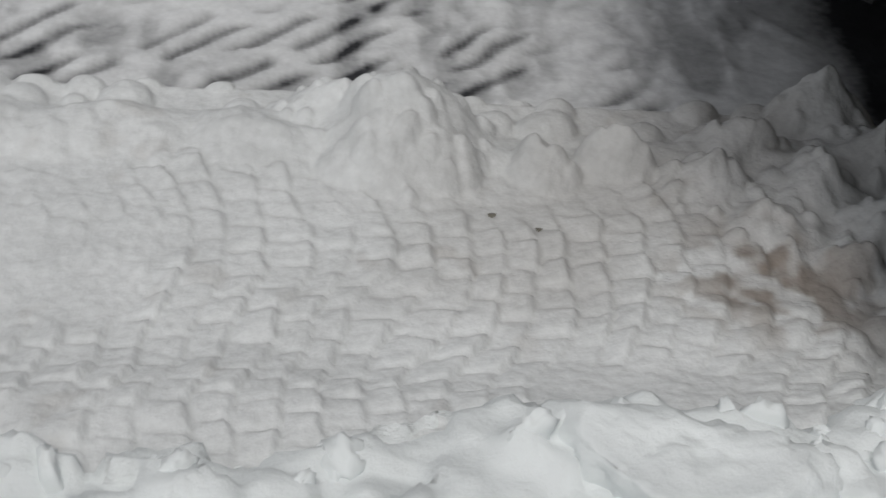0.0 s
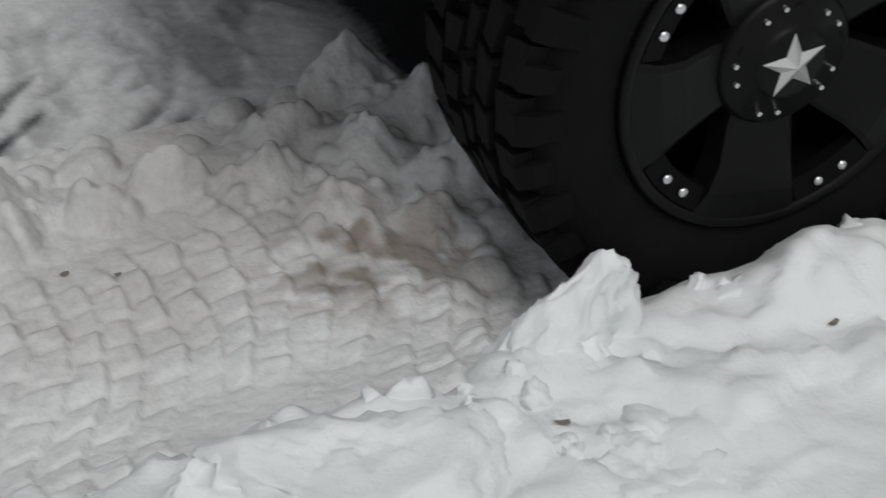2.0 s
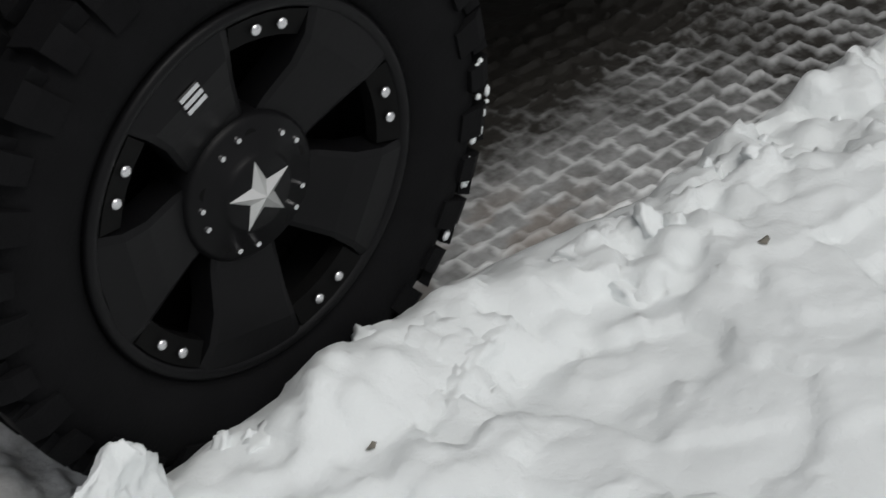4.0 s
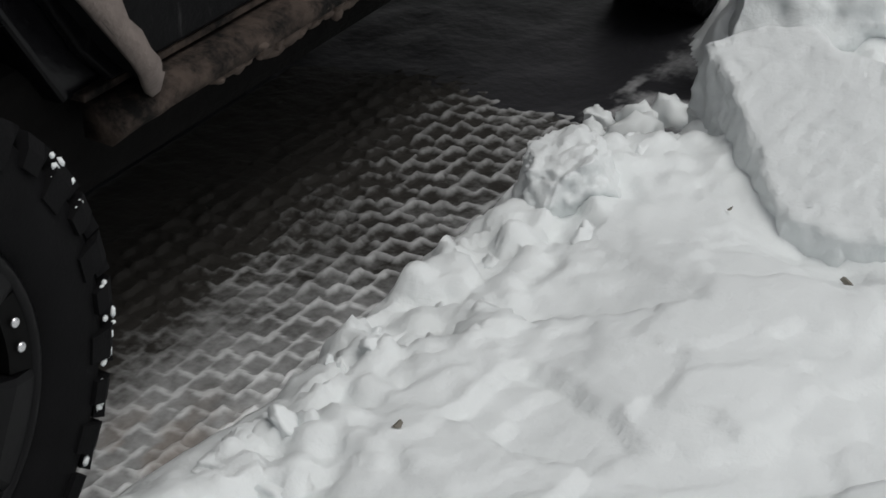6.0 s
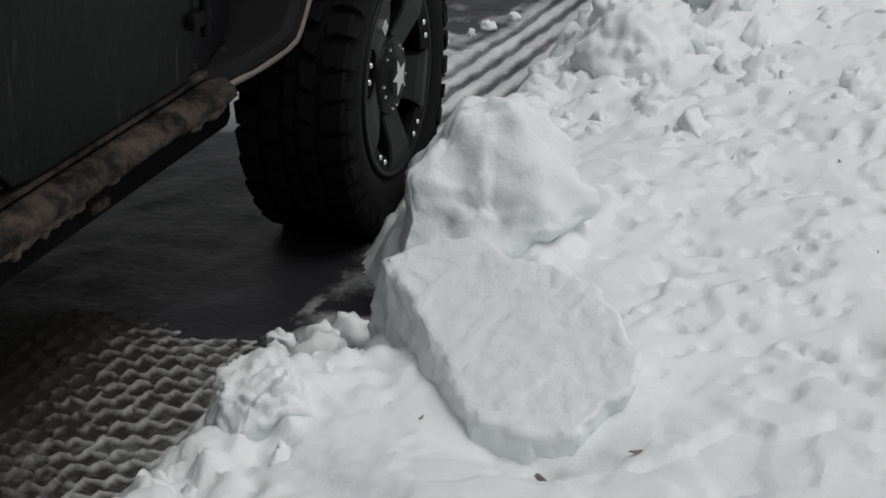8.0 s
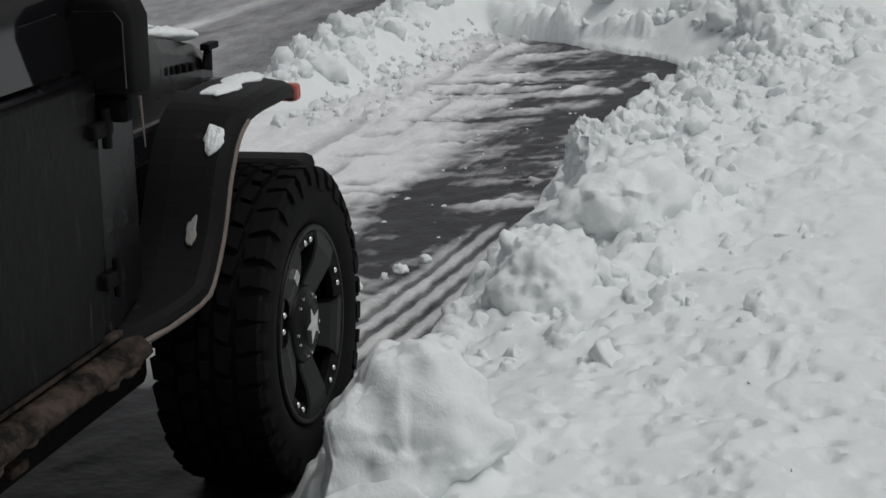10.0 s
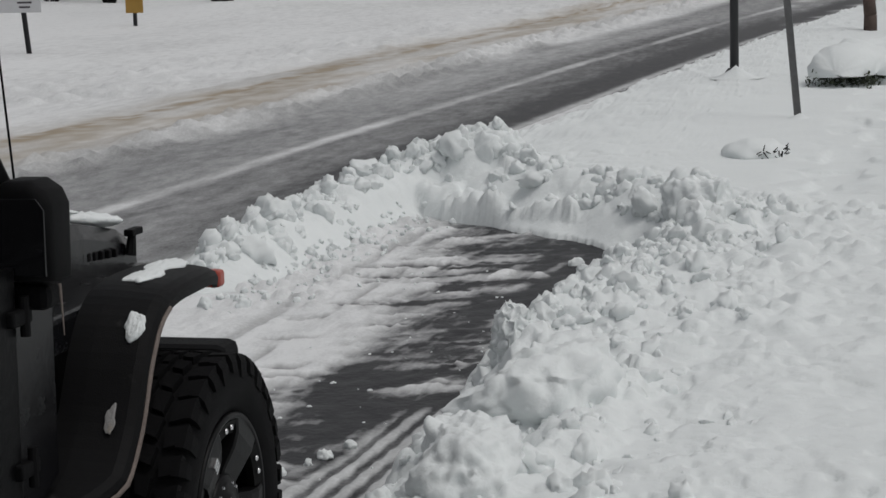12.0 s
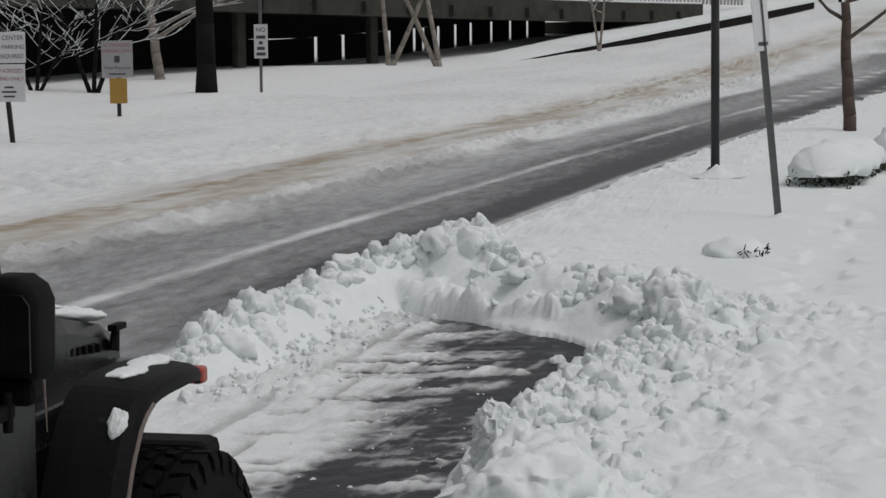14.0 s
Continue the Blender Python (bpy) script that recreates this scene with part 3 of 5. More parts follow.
def bank_height(x, y):
    base = ground_z(x, y)
    d = x - bank_edge(y) + 0.07 * (fbm(x * 8, y * 8, 3, 43) - 0.5)
    inside = step(-0.01, 0.05, d)
    rise = step(-0.02, 0.11, d) * 0.075 + step(0.05, 0.7, d) * 0.085 + 0.03 * step(0.6, 1.4, d)
    near = 1 - step(1.1, 2.4, d)
    z = base + rise
    z = z + inside * near * (0.050 * (fbm(x * 2.6, y * 2.6, 6, 52) - 0.5) + 0.030 * plates(x, y, 0.26, 44) + 0.016 * plates(x, y, 0.14, 48))
    z = z + inside * (1 - step(0.15, 0.5, d)) * (0.042 * plates(x, y, 0.11, 46) + 0.025 * clods(x, y, 0.07, 45, 0.6) + 0.03 * (fbm(x * 14, y * 14, 4, 40) - 0.5))
    scatter = (0.12 * step(1.9, 3.0, y) + 0.85 * step(5.2, 6.2, y)) * (1 - step(10.5, 12.5, y)) * near * inside
    scatter = scatter + 0.35 * step(2.2, 3.2, y) * (1 - step(0.25, 0.6, d)) * inside * (1 - step(10.5, 12.5, y))
    z = z + scatter * (0.045 * plates(x, y, 0.13, 47) * step(0.35, 0.65, fbm(x * 2, y * 2, 2, 49)) + 0.035 * clods(x, y, 0.10, 53, 0.35)
                       + 0.05 * clods(x, y, 0.21, 54, 0.22) + 0.03 * (fbm(x * 9, y * 9, 4, 57) - 0.5))
    # dents left by crumbs in the untouched snow
    pits = 0.085 * clods(x, y, 0.125, 55, 0.60, 0.26) + 0.050 * clods(x, y, 0.075, 50, 0.45, 0.30) + 0.07 * clods(x, y, 0.23, 51, 0.35, 0.17)
    z = z - step(0.45, 0.75, d) * (1 - step(1.5, 2.1, d)) * 0.62 * pits * step(1.5, 2.1, y) * (1 - 0.8 * step(3.2, 4.8, y)) * (1 - step(7, 9, y))
    z = z + 0.05 * (fbm(x * 0.9, y * 0.9, 3, 56) - 0.5) * inside + 0.004 * (fbm(x * 22, y * 22, 3, 58) - 0.5) * inside
    # far along the street the verge is smooth and a trodden line runs in it
    z = z - 0.10 * step(11.5, 14.5, y) * inside
    z = z - 0.05 * stripe(x, y, 1.5, 10.5, 2.6, 24.0, 0.25, 0.2) * step(0.45, 0.6, fbm(x * 3, y * 3, 2, 59))
    shove = ridge(x, y, [(0.15, -0.25, 0.14), (0.14, 0.0, 0.205), (0.14, 0.25, 0.20), (0.17, 0.55, 0.15), (0.2, 0.8, 0.1)], 0.26)
    shove = np.maximum(shove, ridge(x, y, [(0.62, 3.7, 0.20), (0.66, 4.3, 0.24), (0.76, 5.2, 0.30), (0.76, 6.1, 0.22), (0.8, 7.0, 0.2)], 0.46))
    shove = np.maximum(shove, ridge(x, y, [(0.50, 2.2, 0.22), (0.52, 2.7, 0.24), (0.5, 3.1, 0.14)], 0.36))
    z = np.maximum(z, base + shove * (0.78 + 0.18 * plates(x, y, 0.14, 85) + 0.10 * clods(x, y, 0.07, 87, 0.6) + 0.45 * (fbm(x * 6, y * 6, 4, 86) - 0.5)))
    # shovelled walls: steep faces with a flat cut, clods along the top
    wx, wy = x + 0.10 * (fbm(x * 5, y * 5, 3, 88) - 0.5), y + 0.10 * (fbm(x * 5 + 7, y * 5, 3, 89) - 0.5)
    wall = ridge(wx, wy, HEAP, 0.46)
    wall = np.minimum(1.75 * wall, 0.92 * wall + 0.10)
    heap = np.maximum(wall, 1.08 * ridge(wx, wy, HEAP_END, 0.68))
    crag = 0.80 + 0.16 * plates(x, y, 0.36, 81) + 0.10 * plates(x, y, 0.17, 82) + 0.30 * (fbm(x * 5, y * 5, 5, 84) - 0.5)
    crag = 0.95 + (crag - 0.95) * step(0.10, 0.26, heap)
    z = np.maximum(z, base + heap * crag)
    # the hollow that the slab was tipped into
    z = z - 0.085 * np.exp(-(((x - 0.76) / 0.20) ** 2 + ((y - 1.56) / 0.15) ** 2))
    out = (d < -0.015) & (heap < 0.02) & (shove < 0.03)
    return np.where(out, base - 0.06, z)


snow_bank = sheet("snow_bank",
                  spaced((-2.6, -0.16, 0.022), (-0.16, 1.3, 0.013), (1.3, 2.0, 0.02), (2.0, 3.4, 0.05), (3.4, 12, 0.4), (12, 60, 4)),
                  spaced((-12, -2.2, 0.3), (-2.2, 3.2, 0.013), (3.2, 6.5, 0.02), (6.5, 13, 0.028), (13, 40, 0.12), (40, 90, 1.5)),
                  bank_height, snow_mat,
                  keep=lambda x, y, z: (z > ground_z(x, y) - 0.05) & (x > road_edge(y) + 0.02))
tagged(snow_bank, "deep broken white snow beside the cleared parking bay", "snow", kind="structure")

# ---- parked off-road car ----
car = thing("off_road_car", "black four-door off-road car with salt-stained sills, parked in snow", "car")
TYRE, RIM = 0.430, 0.268
BODY = -0.20


def sweep(bm, path, section):
    """Skins closed sections; section(k) gives the (x, y, z) loop at path point k."""
    rings = [[bm.verts.new(p) for p in section(k)] for k in range(len(path))]
    n = len(rings[0])
    for a, b in zip(rings, rings[1:]):
        for k in range(n):
            bm.faces.new((a[k], a[(k + 1) % n], b[(k + 1) % n], b[k]))
    bm.faces.new(rings[0])
    bm.faces.new(rings[-1][::-1])
    bmesh.ops.recalc_face_normals(bm, faces=bm.faces)
    return bm


def refine(path, n=4):
    out = []
    for k in range(len(path) - 1):
        p0, p1, p2, p3 = (Vector(path[min(max(k + j, 0), len(path) - 1)]) for j in (-1, 0, 1, 2))
        for i in range(n):
            t = i / n
            out.append(0.5 * (2 * p1 + (p2 - p0) * t + (2 * p0 - 5 * p1 + 4 * p2 - p3) * t * t + (3 * p1 - p0 - 3 * p2 + p3) * t**3))
    return out + [Vector(path[-1])]


def make_wheel(turn, snowy):
    """A lugged tyre on a five-spoke black wheel, its outer face towards +x, turned by some degrees."""
    wheel = new("wheel")
    wheel.parent = car
    bm = bmesh.new()
    lathe(bm, [(RIM - 0.01, -0.275), (0.33, -0.293), (0.385, -0.288), (0.408, -0.27), (0.412, -0.15), (0.408, -0.03),
               (0.398, -0.004), (0.375, 0.006), (0.345, 0.012), (0.315, 0.010), (0.29, 0.002), (RIM + 0.004, -0.008), (RIM - 0.01, -0.03)], 120)
    tyre = part("tyre", bm, rubber, wheel, smooth=True)
    bm = bmesh.new()
    count = 34
    for k in range(count):
        for row, (x0, x1, shift, skew) in enumerate(((-0.285, -0.225, 0.0, 0.5), (-0.215, -0.165, 0.5, -0.4), (-0.155, -0.125, 0.0, 0.0),
                                                     (-0.115, -0.070, 0.5, 0.4), (-0.060, 0.000, 0.0, -0.5))):
            a0 = 2 * math.pi * (k + shift) / count
            w = math.pi / count * (0.72 + 0.12 * math.sin(5 * k + row))
            loops = []
            for r in (0.398, TYRE - (0.004 if row in (0, 4) else 0)):
                loops.append([bm.verts.new((x, r * math.cos(a), r * math.sin(a))) for x, a in
                              ((x0, a0 - w), (x1, a0 - w + skew * w), (x1 - 0.008, a0 + w + skew * w), (x0 + 0.006, a0 + w))])
            lo, hi = loops
            bm.faces.new(hi)
            for j in range(4):
                bm.faces.new((lo[j], lo[(j + 1) % 4], hi[(j + 1) % 4], hi[j]))
        # shoulder lug running down the sidewall
        a0, w = 2 * math.pi * k / count, math.pi / count * (0.62 if k % 2 else 0.5)
        depth = 0.362 if k % 2 else 0.378
        loop = []
        for r, x in ((TYRE - 0.004, -0.002), (0.405, 0.010), (depth, 0.0135)):
            loop.append([bm.verts.new((x, r * math.cos(a), r * math.sin(a))) for a in (a0 - w, a0 + w)])
            loop[-1] += [bm.verts.new((x - 0.022, r * math.cos(a), r * math.sin(a))) for a in (a0 + w, a0 - w)]
        for p, q in zip(loop, loop[1:]):
            for j in range(4):
                bm.faces.new((p[j], p[(j + 1) % 4], q[(j + 1) % 4], q[j]))
        bm.faces.new(loop[-1])
        bm.faces.new(loop[0][::-1])
    bmesh.ops.recalc_face_normals(bm, faces=bm.faces)
    part("tread", bm, rubber, tyre, "deeply lugged black tread blocks")
    bm = bmesh.new()
    lathe(bm, [(RIM, -0.012), (RIM + 0.003, -0.002), (RIM - 0.004, 0.004), (RIM - 0.014, 0.002), (RIM - 0.020, -0.012), (RIM - 0.022, -0.10),
               (RIM - 0.03, -0.26), (RIM, -0.26)], 96)
    rim = part("rim", bm, rim_black, wheel, smooth=True)
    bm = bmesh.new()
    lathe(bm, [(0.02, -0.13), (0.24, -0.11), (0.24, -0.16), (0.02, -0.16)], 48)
    part("brake_disc", bm, rim_shade, wheel)
    for s in range(5):
        mid = radians(43 + turn + 72 * s)
        bm = bmesh.new()
        ring = []
        for r, half, x in ((0.070, 0.050, -0.030), (0.110, 0.056, -0.022), (0.165, 0.062, -0.004), (0.205, 0.074, 0.004), (0.252, 0.096, 0.000)):
            row = []
            for f, dx in ((-1.0, -0.05), (-1.0, -0.004), (-0.86, 0.0), (0.86, 0.0), (1.0, -0.004), (1.0, -0.05)):
                y, z = r, f * half
                row.append(bm.verts.new((x + dx, y * math.cos(mid) - z * math.sin(mid), y * math.sin(mid) + z * math.cos(mid))))
            ring.append(row)
        for p, q in zip(ring, ring[1:]):
            for j in range(6):
                bm.faces.new((p[j], p[(j + 1) % 6], q[(j + 1) % 6], q[j]))
        bm.faces.new(ring[0])
        bm.faces.new(ring[-1][::-1])
        bmesh.ops.recalc_face_normals(bm, faces=bm.faces)
        spoke = part("spoke", bm, rim_black, wheel)
        if s == 1:
            for j in range(3):
                bm = bmesh.new()
                box(bm, 0, 0.004, -0.016, 0.016, -0.0035, 0.0035)
                bar = part("logo_bar", bm, bright, spoke, "bright bar mark")
                bar.matrix_local = pose(0.0045, 0.205 * math.cos(mid) - 0.011 * (j - 1) * math.cos(mid),
                                        0.205 * math.sin(mid) - 0.011 * (j - 1) * math.sin(mid), math.degrees(mid) + 90)
        # ledge with two bright rivets in each window
        bm = bmesh.new()
        ang = radians(7 + turn + 72 * s)
        span = radians(15)
        pts = []
        for r, x in ((0.250, 0.0), (0.214, -0.008), (0.214, -0.03), (0.250, -0.03)):
            pts.append([bm.verts.new((x, r * math.cos(ang + u * span), r * math.sin(ang + u * span))) for u in (-1, -0.5, 0, 0.5, 1)])
        for p, q in zip(pts, pts[1:] + pts[:1]):
            for j in range(4):
                bm.faces.new((p[j], p[j + 1], q[j + 1], q[j]))
        bm.faces.new([p[0] for p in pts])
        bm.faces.new([p[-1] for p in pts][::-1])
        bmesh.ops.recalc_face_normals(bm, faces=bm.faces)
        ledge = part("rivet_ledge", bm, rim_shade, wheel)
        for u in (-1, 1):
            bm = bmesh.new()
            a = ang + radians(5.2) * u
            bmesh.ops.create_uvsphere(bm, u_segments=12, v_segments=8, radius=0.0085,
                                      matrix=Matrix.LocRotScale((0.0, 0.232 * math.cos(a), 0.232 * math.sin(a)), None, (0.7, 1, 1)))
            part("rivet", bm, bright, ledge, "bright round rivet", smooth=True)
    bm = bmesh.new()
    lathe(bm, [(0.001, 0.002), (0.050, 0.002), (0.056, -0.003), (0.060, -0.010), (0.098, -0.014), (0.106, -0.022), (0.108, -0.09), (0.001, -0.09)], 56, closed=False)
    hub = part("hub", bm, rim_black, wheel, smooth=True)
    for k in range(10):
        a = radians(36 * k + 14 + turn)
        bm = bmesh.new()
        if k % 2:
            rod(bm, (-0.015, 0.083 * math.cos(a), 0.083 * math.sin(a)), (-0.008, 0.083 * math.cos(a), 0.083 * math.sin(a)), 0.0055, 0.004, 8)
            part("bolt", bm, bright, hub, "small bright bolt head")
        else:
            # solid dark disc in place of a hole, its shade painted on
            rod(bm, (-0.02, 0.081 * math.cos(a), 0.081 * math.sin(a)), (-0.0125, 0.081 * math.cos(a), 0.081 * math.sin(a)), 0.010, 0.010, 12)
            part("lug_hole_disc", bm, rim_shade, hub, "dark disc painted as a shaded lug nut recess")
            bm = bmesh.new()
            b = a + radians(15)
            rod(bm, (-0.015, 0.086 * math.cos(b), 0.086 * math.sin(b)), (-0.008, 0.086 * math.cos(b), 0.086 * math.sin(b)), 0.0055, 0.004, 8)
            part("bolt", bm, bright, hub, "small bright bolt head")
    bm = bmesh.new()
    top = bm.verts.new((0.014, 0, 0))
    loop = []
    for k in range(10):
        a, r = radians(23 + turn + 36 * k), 0.053 if k % 2 == 0 else 0.021
        loop.append(bm.verts.new((0.003, r * math.cos(a), r * math.sin(a))))
    for k in range(10):
        bm.faces.new((loop[k], loop[(k + 1) % 10], top))
    bm.faces.new(loop[::-1])
    bmesh.ops.recalc_face_normals(bm, faces=bm.faces)
    part("star_cap", bm, brushed, hub, "raised brushed steel star")
    if snowy:
        rnd = random.Random(4)
        bm = bmesh.new()
        for k in range(26):
            a = radians(rnd.uniform(-38, 42))
            r = rnd.uniform(0.392, 0.425)
            m = Matrix.LocRotScale((0.008 - (r - 0.39) * 0.25, r * math.cos(a), r * math.sin(a)), Euler((a, 0, 0)),
                                   (0.5, rnd.uniform(0.4, 0.9), rnd.uniform(0.5, 1.6)))
            bmesh.ops.create_icosphere(bm, subdivisions=1, radius=0.0075, matrix=m)
        tagged(part("snow_flecks", bm, snow_mat, tyre, "snow caught between the lugs", smooth=True), kind="stuff")
    return wheel


brushed = material("brushed_steel", (0.62, 0.62, 0.61), rough=0.42, metal=0.85, vary=0.1, bump=0.1, bump_scale=400)
for yy, turn, snowy, sunk in ((0.0, 0, True, 0.0), (2.946, 12, False, 0.024)):
    make_wheel(turn, snowy).location = (0.012, yy, TYRE - sunk)
for yy in (0.0, 2.946):
    bm = bmesh.new()
    lathe(bm, [(0.12, -0.06), (RIM, -0.02), (0.40, -0.01), (TYRE, -0.04), (TYRE, -0.25), (0.40, -0.285), (RIM, -0.27), (0.12, -0.2)], 72)
    w = part("wheel", bm, rubber, car, "far side tyre", smooth=True)
    w.matrix_local = pose(-1.88, yy, TYRE, 0, 0, 180)

# tub, doors, cabin
bm = bmesh.new()
prism(bm, [(-0.74, 0.62), (-0.52, 0.62), (-0.47, 0.80), (-0.36, 0.93), (0.36, 0.93), (0.50, 0.78), (0.62, 0.59), (2.24, 0.59), (2.40, 0.66),
           (2.42, 1.19), (2.30, 1.20), (-0.74, 1.20)], BODY - 0.015, -1.88 - BODY + 0.015, 0.012)
body = part("body", bm, black_paint, car)
bm = bmesh.new()
prism(bm, [(1.31, 0.66), (1.36, 0.615), (1.44, 0.605), (2.10, 0.605), (2.15, 0.65), (2.17, 1.19), (1.25, 1.19), (1.25, 0.84)], BODY - 0.012, BODY + 0.012, 0.008)
door = part("front_door", bm, door_paint, car, "black door streaked with salt and painted-in meltwater sheen")
bm = bmesh.new()
prism(bm, [(0.64, 0.67), (0.70, 0.605), (1.14, 0.605), (1.18, 0.65), (1.18, 1.19), (0.42, 1.19), (0.44, 1.0)], BODY - 0.012, BODY + 0.012, 0.008)
rear_door = part("rear_door", bm, door_paint, car)
for own, yy, zz in ((rear_door, 1.19, 0.73), (rear_door, 1.19, 1.08), (door, 2.16, 0.74), (door, 2.16, 1.08)):
    bm = bmesh.new()
    box(bm, BODY, BODY + 0.030, yy - 0.045, yy + 0.05, zz - 0.018, zz + 0.018, 0.006)
    rod(bm, (BODY + 0.024, yy + 0.02, zz - 0.045), (BODY + 0.024, yy + 0.02, zz + 0.045), 0.012, 0.012, 10)
    part("hinge", bm, black_plastic, own)
for own, yy in ((door, 1.36), (rear_door, 0.52)):
    bm = bmesh.new()
    box(bm, BODY + 0.010, BODY + 0.034, yy, yy + 0.13, 1.07, 1.105, 0.008)
    part("handle", bm, black_plastic, own)
bm = bmesh.new()
prism(bm, [(-0.72, 1.74), (2.02, 1.76), (2.0, 1.83), (1.2, 1.87), (-0.72, 1.85)], BODY - 0.10, -1.88 - BODY + 0.10, 0.03)
part("roof", bm, black_plastic, car)
for a, b in (((2.34, 1.19), (2.04, 1.76)), ((1.21, 1.19), (1.18, 1.76)), ((0.42, 1.19), (0.40, 1.76)), ((-0.70, 1.19), (-0.68, 1.76))):
    for x0, x1 in ((BODY - 0.03, BODY - 0.12), (-1.88 - BODY + 0.03, -1.88 - BODY + 0.12)):
        bm = bmesh.new()
        rod(bm, (x0, *a), (x1, *b), 0.032, 0.030, 8)
        part("pillar", bm, black_plastic, car)
for y0, y1, z0, z1 in ((1.24, 2.30, 1.21, 1.74), (0.45, 1.16, 1.21, 1.74), (-0.68, 0.38, 1.21, 1.74)):
    lean = 0.26 if y1 > 2 else 0.0
    for x0, x1 in ((BODY - 0.035, BODY - 0.115), (-1.88 - BODY + 0.035, -1.88 - BODY + 0.115)):
        bm = bmesh.new()
        c = [(x0, y0, z0), (x0, y1, z0), (x1, y1 - lean, z1), (x1, y0, z1)]
        q = [bm.verts.new(v) for v in c] + [bm.verts.new((v[0] + (0.006 if x0 > -1 else -0.006), v[1], v[2])) for v in c]
        for f in ((0, 1, 2, 3), (7, 6, 5, 4), (0, 4, 5, 1), (1, 5, 6, 2), (2, 6, 7, 3), (3, 7, 4, 0)):
            bm.faces.new([q[i] for i in f])
        bmesh.ops.recalc_face_normals(bm, faces=bm.faces)
        part("window", bm, glass_dark, car, "dark tinted side glass")
bm = bmesh.new()
c = [(-0.29, 2.36, 1.21), (-1.59, 2.36, 1.21), (-1.55, 2.06, 1.75), (-0.33, 2.06, 1.75)]
q = [bm.verts.new(v) for v in c] + [bm.verts.new((v[0], v[1] + 0.006, v[2])) for v in c]
for f in ((0, 1, 2, 3), (7, 6, 5, 4), (0, 4, 5, 1), (1, 5, 6, 2), (2, 6, 7, 3), (3, 7, 4, 0)):
    bm.faces.new([q[i] for i in f])
bmesh.ops.recalc_face_normals(bm, faces=bm.faces)
part("windscreen", bm, glass_dark, car)
# nose: hood, inner fenders, grille, bumper
bm = bmesh.new()
rows = []
for y, half, z in ((2.42, 0.54, 1.205), (2.75, 0.525, 1.195), (3.1, 0.505, 1.165), (3.42, 0.485, 1.105), (3.53, 0.475, 1.06), (3.56, 0.47, 1.0)):
    rows.append([bm.verts.new((-0.94 + s * half * f, y, zz)) for f, s, zz in
                 ((1.0, 1, 0.90), (1.0, 1, z - 0.05), (0.95, 1, z - 0.008), (0.5, 1, z + 0.018), (0, 1, z + 0.024),
                  (0.5, -1, z + 0.018), (0.95, -1, z - 0.008), (1.0, -1, z - 0.05), (1.0, -1, 0.90))])
for p, q in zip(rows, rows[1:]):
    for j in range(9):
        bm.faces.new((p[j], p[(j + 1) % 9], q[(j + 1) % 9], q[j]))
bm.faces.new(rows[0])
bm.faces.new(rows[-1][::-1])
bmesh.ops.recalc_face_normals(bm, faces=bm.faces)
hood = part("hood", bm, black_paint, car, "black hood crusted with thin snow")
for k in range(12):
    bm = bmesh.new()
    box(bm, -0.452, -0.434, 2.78 + 0.048 * k, 2.802 + 0.048 * k, 1.075 - 0.004 * k, 1.10 - 0.004 * k, 0.003, 1)
    part("vent_slot", bm, black_plastic, hood)
bm = bmesh.new()
rod(bm, (-0.44, 3.43, 1.02), (-0.44, 3.45, 1.085), 0.018, 0.012, 8)
box(bm, -0.455, -0.425, 3.42, 3.50, 1.075, 1.095, 0.004)
part("hood_latch", bm, black_plastic, hood)
for x0, x1 in ((-0.46, -0.29), (-1.59, -1.42)):
    bm = bmesh.new()
    box(bm, x0, x1, 2.40, 3.46, 0.90, 0.995, 0.015)
    part("inner_fender", bm, black_paint, car)
bm = bmesh.new()
box(bm, -1.40, -0.48, 3.46, 3.58, 0.62, 1.0, 0.02)
part("grille", bm, black_paint, car)
bm = bmesh.new()
box(bm, -1.66, -0.22, 3.58, 3.74, 0.55, 0.72, 0.03)
part("bumper", bm, black_plastic, car)
# the wide box hangs low to cut light under the car too
bm = bmesh.new()
box(bm, -1.66, -0.26, 0.45, 2.50, 0.38, 0.66, 0.03)
box(bm, -1.45, -0.43, 0.15, 3.46, 0.40, 0.66, 0.03)
box(bm, -1.45, -0.43, -0.70, 0.2, 0.55, 0.66, 0.03)
part("chassis", bm, under_mat, car)
# unseen low box, added to keep cross light off the floor
bm = bmesh.new()
box(bm, -1.62, -0.52, 0.35, 2.5, 0.23, 0.40, 0.03)
part("light_block_box", bm, under_mat, car)
for yy in (0.0, 2.946):
    bm = bmesh.new()
    rod(bm, (-1.7, yy, 0.43), (-0.16, yy, 0.43), 0.05)
    part("axle", bm, under_mat, car)
bm = bmesh.new()
box(bm, -1.45, -0.42, 2.4, 3.4, 0.6, 0.92)
part("engine_bay", bm, under_mat, car)
bm = bmesh.new()
box(bm, -0.42, -0.22, 1.70, 1.78, 0.43, 0.455, 0.006)
part("rail_bracket", bm, salt_grime, car, "salt-crusted bracket")


